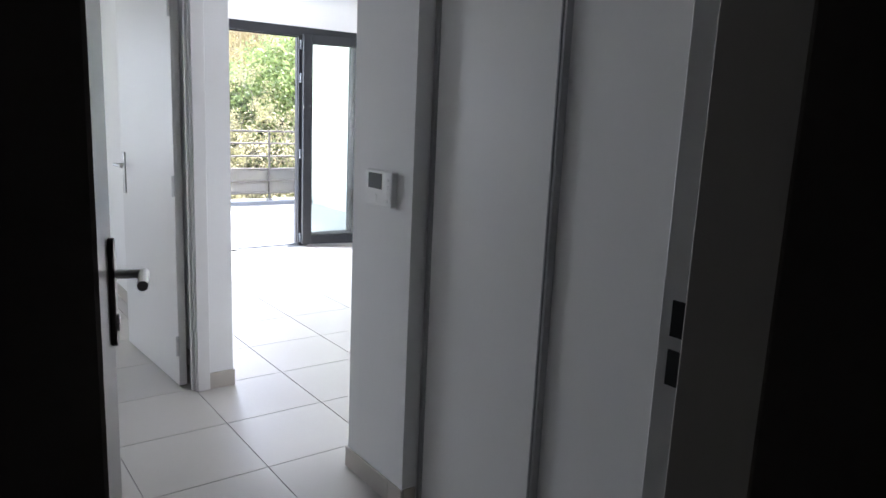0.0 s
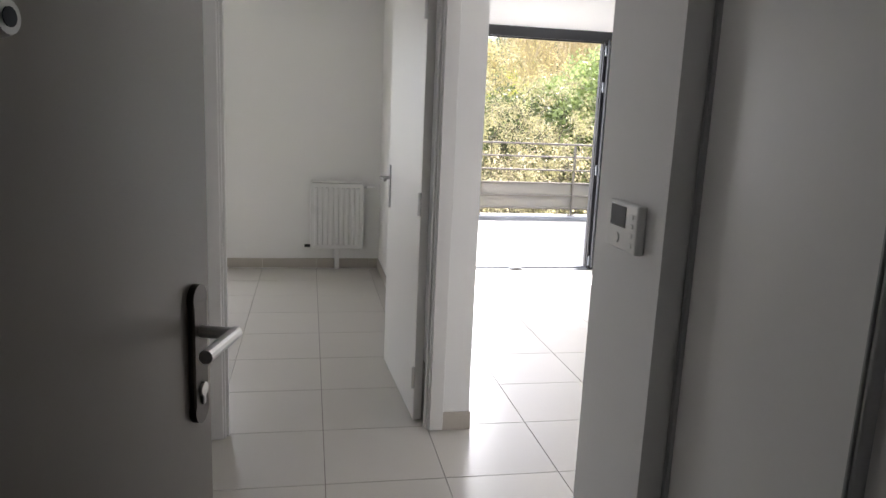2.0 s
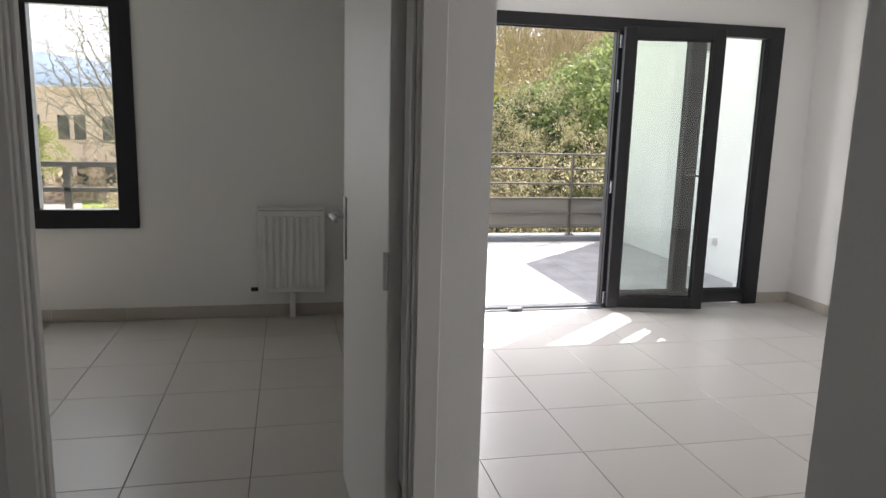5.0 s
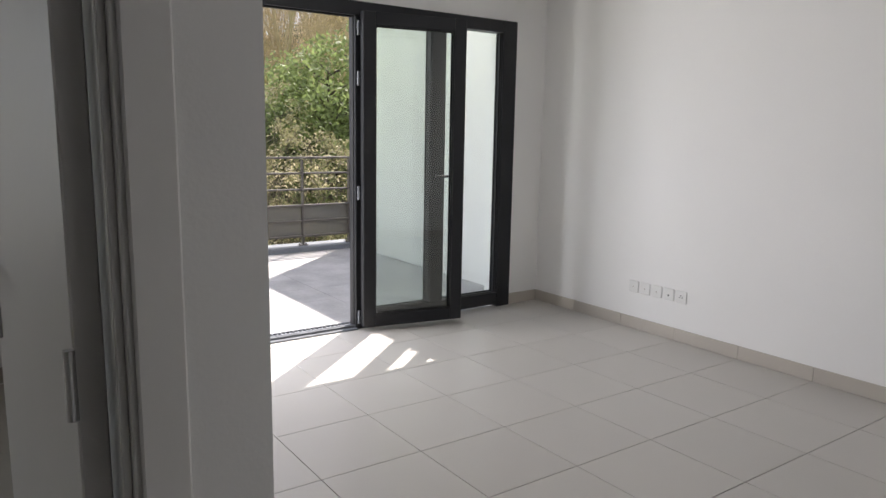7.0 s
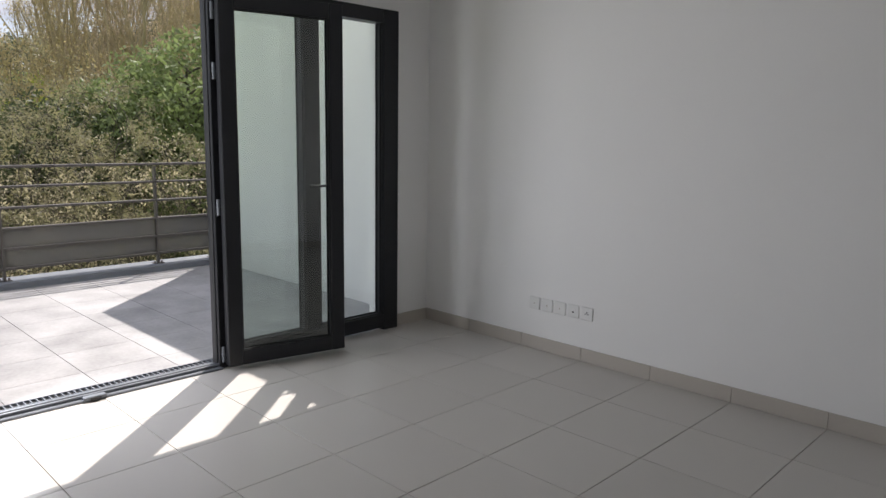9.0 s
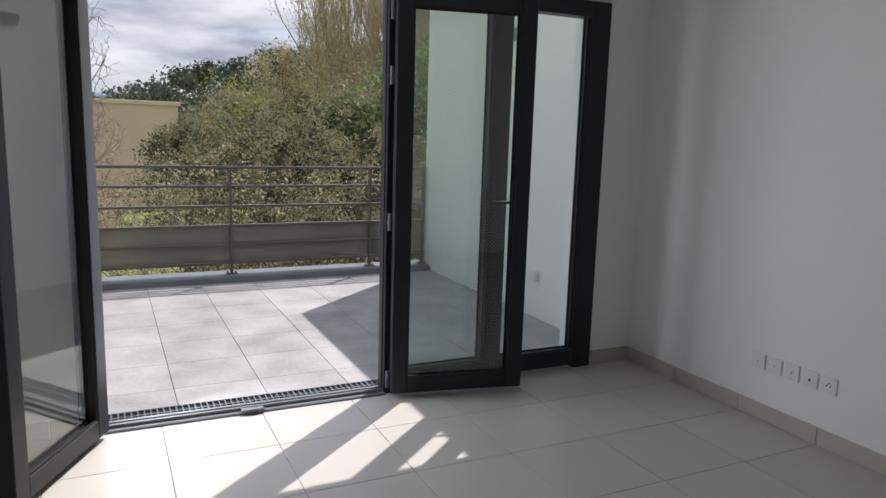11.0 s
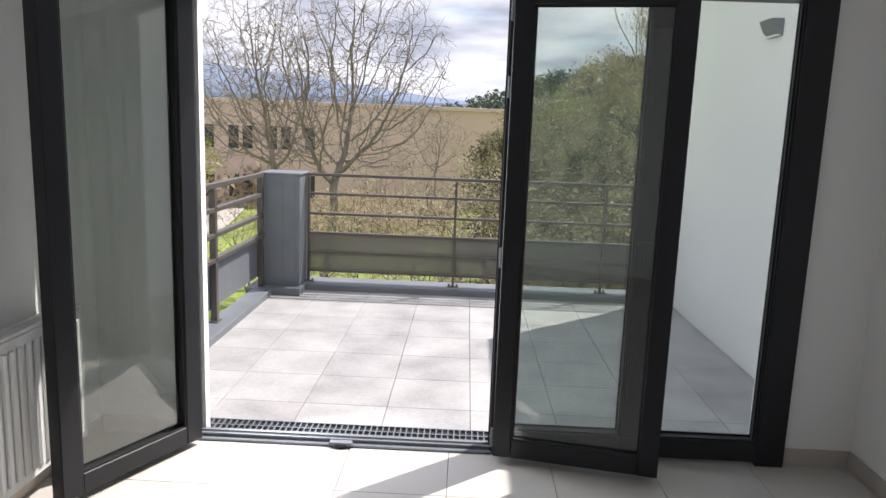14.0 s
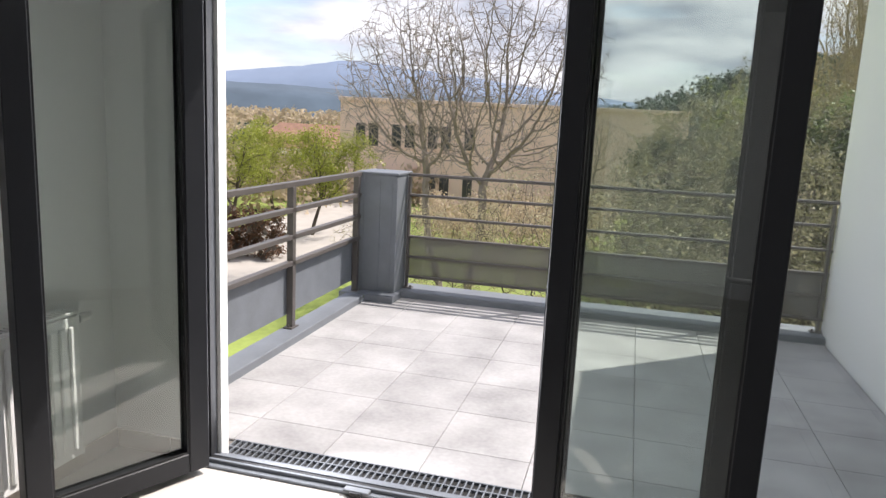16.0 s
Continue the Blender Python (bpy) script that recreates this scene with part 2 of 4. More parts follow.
def wall(name, axis, lo, hi, u0, u1, z0, z1, holes, mat, label):
    """A wall slab from lo to hi along its thickness, from u0 to u1 along its length, with openings (ua, ub, za, zb) cut through it."""
    us = sorted({u0, u1, *[v for h in holes for v in h[:2] if u0 < v < u1]})
    zs = sorted({z0, z1, *[v for h in holes for v in h[2:] if z0 < v < z1]})
    solid = {}
    for i in range(len(us) - 1):
        for k in range(len(zs) - 1):
            cu, cz = (us[i] + us[i + 1]) / 2, (zs[k] + zs[k + 1]) / 2
            solid[i, k] = not any(h[0] < cu < h[1] and h[2] < cz < h[3] for h in holes)
    bm = bmesh.new()

    def p(u, w, z):
        return bm.verts.new((w, u, z) if axis == "x" else (u, w, z))

    for (i, k), s in solid.items():
        if not s:
            continue
        a, b, c, d = us[i], us[i + 1], zs[k], zs[k + 1]
        for w in (lo, hi):
            bm.faces.new([p(a, w, c), p(b, w, c), p(b, w, d), p(a, w, d)])
        for di, dk, q in ((-1, 0, (a, a, c, d)), (1, 0, (b, b, c, d))):
            if not solid.get((i + di, k + dk)):
                bm.faces.new([p(q[0], lo, c), p(q[0], hi, c), p(q[0], hi, d), p(q[0], lo, d)])
        for dk, z in ((-1, c), (1, d)):
            if not solid.get((i, k + dk)):
                bm.faces.new([p(a, lo, z), p(b, lo, z), p(b, hi, z), p(a, hi, z)])
    bmesh.ops.remove_doubles(bm, verts=bm.verts, dist=1e-5)
    bmesh.ops.recalc_face_normals(bm, faces=bm.faces)
    return tagged(part(name, bm, mat), label, "wall", kind="structure")


# ---- the plan ----
RIGHT, LEFT, WIN_Y, DOOR_Y = 5.14, 1.555, 7.12, 3.81     # living room's walls, bedroom door's wall
OUT_Y, CEIL, DECK_Z, BED_X, HALL_X = 7.30, 2.52, -0.05, 1.455, 0.285
F0, F1, F_TOP = 1.96, 4.82, 2.19                          # window opening

wall("wall_north", "y", WIN_Y, OUT_Y, LEFT - 0.1, 5.24, -0.3, 3.6, [(F0, F1, -0.3, F_TOP)], M_WALL, "white painted wall with a wide terrace window")
wall("wall_bedroom_north", "y", 7.165, OUT_Y, -2.2, LEFT - 0.1, -0.3, 3.6, [(-1.25, 0.075, 0.64, 2.19)], M_WALL, "white painted bedroom wall with a window")
wall("wall_east", "x", RIGHT, 5.24, 2.6, WIN_Y, -0.3, 3.6, [], M_WALL, "plain white painted wall above beige skirting")
wall("wall_partition", "x", BED_X, LEFT, 3.89, WIN_Y, 0, CEIL, [], M_WALL, "white painted partition between bedroom and living room")
wall("wall_bedroom_south", "y", DOOR_Y, 3.89, -2.2, LEFT, 0, CEIL, [(0.46, 1.39, -0.1, 2.07)], M_WALL, "white painted wall with the bedroom doorway")
wall("wall_bedroom_west", "x", -2.3, -2.2, 3.81, 7.30, 0, CEIL, [], M_WALL, "plain white bedroom wall")
wall("wall_hall_west", "x", 0.185, HALL_X, 1.166, DOOR_Y, 0, CEIL, [(2.44, 3.27, -0.1, 2.05)], M_WALL, "white hall wall with a closed door")
wall("wall_living_south", "y", 2.66, 2.755, 1.75, RIGHT, 0, CEIL, [], M_WALL, "plain white wall behind the closet")
wall("wall_closet_pier", "x", 1.645, 1.75, 2.36, 2.755, 0, CEIL, [], M_WALL, "white painted pier beside the closet")
wall("wall_closet_back", "x", 2.35, 2.42, 1.166, 2.66, 0, CEIL, [], M_WALL, "white closet back wall")
wall("wall_entry", "y", 1.0, 1.165, -1.6, 2.42, -0.1, CEIL, [(0.30, 1.455, -0.2, 2.12)], M_WALL, "entry wall with the flat's front door")
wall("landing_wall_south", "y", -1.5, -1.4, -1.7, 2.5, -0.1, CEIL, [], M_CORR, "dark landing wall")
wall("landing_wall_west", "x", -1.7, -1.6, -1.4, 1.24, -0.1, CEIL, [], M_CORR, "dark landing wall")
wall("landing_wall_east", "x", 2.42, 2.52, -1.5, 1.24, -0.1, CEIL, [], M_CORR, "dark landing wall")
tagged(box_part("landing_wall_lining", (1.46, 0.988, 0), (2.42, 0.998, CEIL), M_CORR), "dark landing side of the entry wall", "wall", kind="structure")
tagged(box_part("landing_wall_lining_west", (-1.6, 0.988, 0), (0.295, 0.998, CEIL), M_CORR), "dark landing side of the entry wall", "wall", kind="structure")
tagged(box_part("ceiling", (-2.3, -1.5, CEIL), (5.24, OUT_Y - 0.01, CEIL + 0.2), M_CEIL), "plain white painted ceiling", "ceiling", kind="structure")
tagged(box_part("wall_terrace_east", (5.244, 7.0, -5.2), (5.50, 10.62, 3.10), M_RENDER), "tall white rendered terrace side wall", "wall", kind="structure")
tagged(box_part("reveal_west", (F0 - 0.02, 7.19, -0.06), (2.045, 7.245, F_TOP), M_RENDER), "white rendered window reveal", "trim", kind="structure")
tagged(box_part("reveal_east", (4.735, 7.19, -0.06), (F1 + 0.02, OUT_Y, F_TOP), M_RENDER), "white rendered window reveal", "trim", kind="structure")
wall("facade_below", "y", OUT_Y - 0.1, OUT_Y, -9, 9, -5.2, -0.31, [], M_RENDER, "white rendered facade below the terrace")

floor = tagged(box_part("floor", (-2.3, 1.02, -0.25), (RIGHT + 0.05, WIN_Y + 0.02, -0.005), M_GROUT), "floor of large beige porcelain tiles with dark grout", "floor", kind="structure")
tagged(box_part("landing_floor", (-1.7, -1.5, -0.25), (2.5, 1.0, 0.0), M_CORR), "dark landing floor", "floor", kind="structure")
terrace = tagged(box_part("terrace_floor", (1.30, WIN_Y + 0.04, -0.30), (5.243, 10.75, DECK_Z - 0.012), M_GROUT), "terrace floor of pale grey stone-look tiles", "floor", kind="structure")


# skirting tiles, each cut at the tile width
def skirting(name, axis, w, side, a, b, phase=0.0):
    base = tagged(new(name), "skirting of beige-grey porcelain tiles", "baseboard", kind="structure")
    cuts = [a] + [phase + k * 0.47 for k in range(-12, 20) if a + 0.03 < phase + k * 0.47 < b - 0.03] + [b]
    for u, v in zip(cuts, cuts[1:]):
        lo = (u + 0.001, min(w, w + side), 0.0) if axis == "y" else (min(w, w + side), u + 0.001, 0.0)
        hi = (v - 0.001, max(w, w + side), 0.085) if axis == "y" else (max(w, w + side), v - 0.001, 0.085)
        box_part("skirting_tile", lo, hi, M_SKIRT, base, 0.002)


skirting("baseboard_east", "x", RIGHT - 0.001, -0.009, 2.76, WIN_Y, 3.85)
skirting("baseboard_north", "y", WIN_Y - 0.001, -0.009, F1 + 0.003, RIGHT - 0.011, 0.9)
skirting("baseboard_north_west", "y", WIN_Y - 0.001, -0.009, LEFT + 0.011, F0 - 0.003, 0.9)
skirting("baseboard_partition", "x", LEFT + 0.001, 0.009, DOOR_Y, WIN_Y, 3.85)
skirting("baseboard_bedroom_north", "y", 7.164, -0.009, -2.19, BED_X - 0.011, 0.9)
skirting("baseboard_bedroom_east", "x", BED_X - 0.001, -0.009, 3.9, 7.164, 3.85)
skirting("baseboard_pier", "y", DOOR_Y - 0.001, -0.009, 1.392, LEFT + 0.009, 0.9)
skirting("baseboard_hall", "y", DOOR_Y - 0.001, -0.009, HALL_X + 0.01, 0.447, 0.9)
skirting("baseboard_hall_west", "x", HALL_X + 0.001, 0.009, 3.34, DOOR_Y - 0.011, 3.85)
skirting("baseboard_closet_pier", "x", 1.644, -0.009, 2.351, 2.764, 3.85)
skirting("baseboard_closet_return", "y", 2.359, -0.009, 1.645, 1.70, 0.9)
skirting("baseboard_living_south", "y", 2.756, 0.009, 1.645, RIGHT - 0.011, 0.9)


# ---- terrace window: frame, two open leaves, two fixed panes ----
def sash(parent, name, w, h, stile, rail, depth, z0=0.0):
    """A framed pane in the x-z plane, hinged at x = 0, its inner face at y = -depth."""
    bm = bmesh.new()
    add_box(bm, (0, -depth, z0), (stile, 0, z0 + h), 0.004)
    add_box(bm, (w - stile, -depth, z0), (w, 0, z0 + h), 0.004)
    add_box(bm, (stile, -depth + 0.002, z0), (w - stile, -0.002, z0 + rail), 0.004)
    add_box(bm, (stile, -depth + 0.002, z0 + h - rail), (w - stile, -0.002, z0 + h), 0.004)
    leaf = part(name, bm, M_ALU, parent)
    bm = bmesh.new()
    e = 0.008
    for y in (-depth + 0.010, -0.014):
        add_box(bm, (stile, y, z0 + rail), (stile + e, y + 0.006, z0 + h - rail))
        add_box(bm, (w - stile - e, y, z0 + rail), (w - stile, y + 0.006, z0 + h - rail))
        add_box(bm, (stile + e, y, z0 + rail), (w - stile - e, y + 0.006, z0 + rail + e))
        add_box(bm, (stile + e, y, z0 + h - rail - e), (w - stile - e, y + 0.006, z0 + h - rail))
    part("gasket", bm, M_GASKET, leaf)
    box_part("pane", (stile, -depth / 2 - 0.004, z0 + rail), (w - stile, -depth / 2 + 0.004, z0 + h - rail), M_GLASS, leaf).visible_shadow = False
    return leaf


def lever(parent, x, y, z, direction, out, mat=M_STEEL, plate=(0.032, 0.20)):
    """A lever handle on a plate; out is the side it sticks out to, direction the way the lever points, along x."""
    bm = bmesh.new()
    add_box(bm, (x - plate[0] / 2, min(y, y + out * 0.008), z - plate[1] * 0.7), (x + plate[0] / 2, max(y, y + out * 0.008), z + plate[1] * 0.3), 0.003, None, 2)
    h = part("handle_plate", bm, mat, parent)
    bm = bmesh.new()
    add_tube(bm, (x, y, z), (x, y + out * 0.052, z), 0.009)
    add_tube(bm, (x - 0.007 * direction, y + out * 0.052, z), (x + direction * 0.125, y + out * 0.052, z), 0.0095)
    part("lever", bm, mat, h, smooth=False)
    return h


win = thing("window_1", pose(0, 0, 0), "charcoal aluminium terrace window with both leaves open inward", "window", kind="structure")
bm = bmesh.new()
FY0, FY1 = 7.085, 7.185
add_box(bm, (F0 + 0.001, FY0, 0.0), (2.03, FY1, F_TOP - 0.001), 0.003)
add_box(bm, (4.69, FY0, 0.0), (F1 - 0.001, FY1, F_TOP - 0.001), 0.003)
add_box(bm, (2.03, FY0 + 0.002, 2.10), (4.69, FY1 - 0.002, F_TOP - 0.001), 0.003)
add_box(bm, (3.49, FY0 + 0.002, 0.02), (4.69, FY1 - 0.002, 0.115), 0.003)
add_box(bm, (3.44, FY0 + 0.004, 0.0), (3.55, FY1 - 0.004, 2.10), 0.003)
add_box(bm, (4.05, FY0 + 0.004, 0.115), (4.165, FY1 - 0.004, 2.10), 0.003)
part("window_frame", bm, M_ALU, win)
bm = bmesh.new()
for x0 in (2.03, 3.435, 4.675):
    add_box(bm, (x0, FY0 + 0.03, 0.03), (x0 + 0.012, FY0 + 0.05, 2.10))
add_box(bm, (2.045, FY0 + 0.03, 2.088), (3.43, FY0 + 0.05, 2.10))
part("gasket", bm, M_GASKET, win)
for x0, x1 in ((3.55, 4.05), (4.165, 4.69)):
    box_part("pane", (x0, 7.131, 0.115), (x1, 7.139, 2.10), M_GLASS, win).visible_shadow = False
    bm = bmesh.new()
    for s in (7.10, 7.16):
        add_box(bm, (x0, s, 0.115), (x0 + 0.008, s + 0.008, 2.10))
        add_box(bm, (x1 - 0.008, s, 0.115), (x1, s + 0.008, 2.10))
        add_box(bm, (x0 + 0.008, s, 0.115), (x1 - 0.008, s + 0.008, 0.123))
    part("gasket", bm, M_GASKET, win)
bm = bmesh.new()
add_box(bm, (2.03, 7.07, -0.02), (3.45, 7.20, 0.012), 0.004)
add_box(bm, (2.03, 7.10, 0.010), (3.45, 7.115, 0.028), 0.002)
add_box(bm, (2.03, 7.15, 0.010), (3.45, 7.165, 0.022), 0.002)
part("threshold", bm, M_ZINC, win, "grey aluminium threshold")
box_part("gasket_strip", (2.03, 7.118, 0.012), (3.45, 7.148, 0.018), M_GASKET, win)
box_part("keeper", (2.68, 7.06, 0.008), (2.79, 7.098, 0.026), M_ZINC, win, 0.003)
box_part("keeper", (2.71, 7.05, 0.006), (2.76, 7.061, 0.022), M_BLACK, win, 0.002)

right_leaf = sash(win, "casement_leaf", 0.735, 2.09, 0.085, 0.085, 0.065, 0.03)
right_leaf.matrix_local = pose(3.462, 7.062, 0, 0, 0, -11.3)
lever(right_leaf, 0.692, -0.0, 1.05, -1, 1, M_ALU, (0.03, 0.16))
left_leaf = sash(win, "casement_leaf", 0.70, 2.09, 0.088, 0.085, 0.072, 0.03)
left_leaf.matrix_local = pose(2.035, 7.062, 0, 0, 0, -116) @ Matrix.Translation((0, 0.055, 0))
for x, leaf in ((3.452, right_leaf), (2.028, left_leaf)):
    for z in (0.09, 0.95, 1.70, 2.02):
        bm = bmesh.new()
        add_tube(bm, (x, 7.068, z - 0.045), (x, 7.068, z + 0.045), 0.010)
        add_tube(bm, (x, 7.068, z - 0.004), (x, 7.068, z + 0.004), 0.0125)
        part("hinge", bm, M_ZINC, win)

# bedroom window
win2 = thing("window_2", pose(0, 0, 0), "charcoal aluminium bedroom window with a closed pane", "window", kind="structure")
bm = bmesh.new()
X0, X1, Z0, Z1 = -1.249, 0.074, 0.641, 2.189
add_box(bm, (X0, 7.14, Z0), (X0 + 0.125, 7.23, Z1), 0.004)
add_box(bm, (X1 - 0.125, 7.14, Z0), (X1, 7.23, Z1), 0.004)
add_box(bm, (X0 + 0.125, 7.142, Z0), (X1 - 0.125, 7.228, Z0 + 0.125), 0.004)
add_box(bm, (X0 + 0.125, 7.142, Z1 - 0.125), (X1 - 0.125, 7.228, Z1), 0.004)
add_box(bm, (-0.645, 7.144, Z0 + 0.125), (-0.53, 7.226, Z1 - 0.125), 0.004)
part("window_frame", bm, M_ALU, win2)
for a, b in ((X0 + 0.125, -0.645), (-0.53, X1 - 0.125)):
    box_part("pane", (a, 7.181, Z0 + 0.125), (b, 7.189, Z1 - 0.125), M_GLASS, win2).visible_shadow = False


# ---- terrace edge: kerbs, pillar, railings ----
def kerb(name, lo, hi):
    bm = bmesh.new()
    add_box(bm, lo, hi, 0.008, None, 2)
    return tagged(part(name, bm, M_ZINC), "grey metal-capped terrace kerb", "kerb", kind="structure")


kerb("kerb_north", (1.30, 10.43, -0.3), (5.243, 10.78, 0.006))
kerb("kerb_west", (1.365, OUT_Y + 0.001, -0.3), (1.545, 10.428, 0.004))
kerb("kerb_corner", (1.30, 10.18, -0.2), (1.80, 10.425, 0.012))
bm = bmesh.new()
add_box(bm, (1.40, 10.32, 0.0), (1.765, 10.70, 1.035), 0.004)
add_box(bm, (1.39, 10.31, 1.035), (1.775, 10.71, 1.058), 0.004)
for x in (1.46, 1.61, 1.72):
    add_box(bm, (x, 10.317, 0.02), (x + 0.003, 10.321, 1.03))
tagged(part("pillar", bm, M_ZINC), "grey metal-clad corner pillar on the terrace kerb", "pillar")

BARS = (1.035, 0.855, 0.665, 0.478, 0.292, 0.112)
M_MESH = bpy.data.materials.new("perforated_sheet")
M_MESH.use_nodes = True
_n, _l = M_MESH.node_tree.nodes, M_MESH.node_tree.links
_b = _n["Principled BSDF"]
_b.inputs["Base Color"].default_value, _b.inputs["Roughness"].default_value = (0.19, 0.186, 0.182, 1), 0.55
_t, _m = _n.new("ShaderNodeBsdfTransparent"), _n.new("ShaderNodeMixShader")
_m.inputs["Fac"].default_value = 0.38
_l.new(_b.outputs["BSDF"], _m.inputs[1])
_l.new(_t.outputs["BSDF"], _m.inputs[2])
_l.new(_m.outputs["Shader"], _n["Material Output"].inputs["Surface"])


def railing(m, length, posts, wide, label):
    """A railing along local x: bars, posts with foot plates and a perforated sheet below."""
    r = thing("railing", m, label, "railing", "terrace railings")
    for k, z in enumerate(BARS):
        h = 0.022 if k else 0.026
        if wide and k > 3:
            continue
        box_part("bar", (0, -0.02 - wide * 0.004, z - h / 2 - wide * 0.006), (length, 0.02 + wide * 0.004, z + h / 2 + wide * 0.006), M_RAIL, r, 0.003)
    for x in posts:
        p = box_part("post", (x - 0.011 - wide * 0.012, -0.024, 0.012), (x + 0.011 + wide * 0.012, 0.024, BARS[0] - 0.02), M_RAIL, r, 0.002)
        bm = bmesh.new()
        add_box(bm, (x - 0.055, -0.035, 0.004), (x + 0.055, 0.035, 0.014), 0.002)
        for s in (-0.038, 0.038):
            add_tube(bm, (x + s, 0, 0.014), (x + s, 0, 0.03), 0.009, None, 6)
        part("foot_plate", bm, M_RAIL, p)
    box_part("perforated_sheet", (0.01, 0.026, BARS[5] + (0.0 if not wide else -0.012)), (length - 0.01, 0.030, BARS[3]), M_MESH if not wide else M_ZINC, r)
    return r


railing(pose(1.78, 10.596, 0.0), 3.46, (-0.02 + 0.03, 1.41, 2.82, 3.43), 0, "grey painted terrace railing with a perforated lower sheet")
railing(pose(1.42, 7.46, 0.0, 0, 0, 90), 2.85, (0.06, 1.60, 2.80), 1, "grey terrace side railing with a solid lower sheet")
railing(pose(-2.4, 7.60, 0.0), 3.78, (0.5, 1.92, 3.4), 1, "grey railing outside the bedroom window")

# drain grate at the threshold
grate = thing("drain_grate", pose(0, 0, 0), "dark slotted drain grate along the window threshold", "drain")
bm = bmesh.new()
for y in (7.30, 7.368, 7.436):
    add_box(bm, (1.965, y - 0.004, DECK_Z - 0.01), (3.60, y + 0.004, DECK_Z + 0.004))
x = 1.965
while x < 3.6:
    add_box(bm, (x, 7.30, DECK_Z - 0.01), (x + 0.006, 7.436, DECK_Z + 0.003))
    x += 0.031
part("grating", bm, M_ZINC, grate)
box_part("tray", (1.96, 7.295, DECK_Z - 0.0105), (3.605, 7.44, DECK_Z - 0.0085), M_DARK, grate)
tagged(box_part("sill_strip", (2.045, 7.19, DECK_Z - 0.01), (4.735, 7.294, DECK_Z + 0.004), M_ZINC), "grey outer sill strip", "trim", kind="structure")

# terrace wall lamp and outlet
lamp = thing("wall_lamp", pose(5.244, 8.74, 2.22), "dark grey wedge-shaped outdoor wall lamp", "lamp")
bm = bmesh.new()
vs = [bm.verts.new(v) for v in ((0, -0.10, 0.055), (0, 0.10, 0.055), (0, 0.10, -0.055), (0, -0.10, -0.055), (-0.085, -0.10, 0.055), (-0.085, 0.10, 0.055), (-0.05, 0.10, -0.02), (-0.05, -0.10, -0.02))]
for f in ((0, 1, 2, 3), (4, 7, 6, 5), (0, 4, 5, 1), (3, 2, 6, 7), (0, 3, 7, 4), (1, 5, 6, 2)):
    bm.faces.new([vs[i] for i in f])
bmesh.ops.recalc_face_normals(bm, faces=bm.faces)
bmesh.ops.bevel(bm, geom=list(bm.edges), offset=0.004, segments=1, affect="EDGES")
part("body", bm, M_ZINC, lamp)
box_part("lens", (-0.044, -0.085, -0.05), (-0.012, 0.085, -0.043), M_PLASTIC, lamp)
outlet = thing("outdoor_outlet", pose(5.244, 8.37, 0.30), "white weatherproof outlet box on the terrace wall", "outlet")
box_part("body", (-0.045, -0.04, -0.04), (0, 0.04, 0.04), M_PLASTIC, outlet, 0.006)
box_part("flap", (-0.053, -0.033, -0.033), (-0.045, 0.033, 0.028), M_PLASTIC, outlet, 0.003)


# ---- radiators ----
def radiator(m, width, height, label):
    """A flat-fluted panel radiator in local x-z, its back at y = 0."""
    r = thing("radiator", m, label, "radiator", "panel radiators")
    bm = bmesh.new()
    n = int(width / 0.05)
    step = (width - 0.05) / n
    add_box(bm, (0.004, -0.099, 0.02), (width - 0.004, -0.03, height - 0.02), 0.003)
    flutes = [0.025 + k * step + step / 2 for k in range(n)]
    p = part("panel", bm, M_RAD, r)
    for x in flutes:
        box_part("flute", (x - 0.0145, -0.112, 0.055), (x + 0.0145, -0.098, height - 0.055), M_RAD, p, 0.005)
    for x in (0.0, width - 0.012):
        box_part("side_cover", (x, -0.10, 0.015), (x + 0.012, -0.025, height - 0.004), M_RAD, r, 0.003)
    bm = bmesh.new()
    add_box(bm, (0, -0.104, height - 0.012), (width, -0.095, height), 0.002)
    add_box(bm, (0, -0.035, height - 0.012), (width, -0.025, height), 0.002)
    k = 0.012
    while k < width - 0.02:
        add_box(bm, (k, -0.095, height - 0.010), (k + 0.008, -0.035, height - 0.003))
        k += 0.024
    part("top_grille", bm, M_RAD, r)
    for x in (0.12, width - 0.15):
        box_part("bracket", (x, -0.03, height * 0.2), (x + 0.03, -0.001, height * 0.8), M_RAD, r)
    v = thing_part_valve(r, width, height)
    return r


def thing_part_valve(r, width, height):
    bm = bmesh.new()
    add_tube(bm, (width, -0.06, height - 0.05), (width + 0.035, -0.06, height - 0.05), 0.011)
    v = part("valve", bm, M_STEEL, r)
    bm = bmesh.new()
    add_tube(bm, (width + 0.03, -0.06, height - 0.05), (width + 0.095, -0.06, height - 0.05), 0.021, 0.017, 12)
    part("knob", bm, M_PLASTIC, v)
    bm = bmesh.new()
    add_tube(bm, (-0.05, -0.06, 0.04), (0.0, -0.06, 0.04), 0.014)
    part("drain_plug", bm, M_BLACK, r)
    return v


rad1 = radiator(pose(0.845, 7.165, 0.17), 0.46, 0.62, "white panel radiator on the bedroom wall")
box_part("pipe_cover", (0.215, -0.075, -0.17), (0.255, -0.03, 0.018), M_RAD, rad1, 0.003)
rad2 = radiator(pose(LEFT, 5.80, 0.10, 0, 0, 90), 1.02, 0.62, "long white panel radiator on the living room partition")


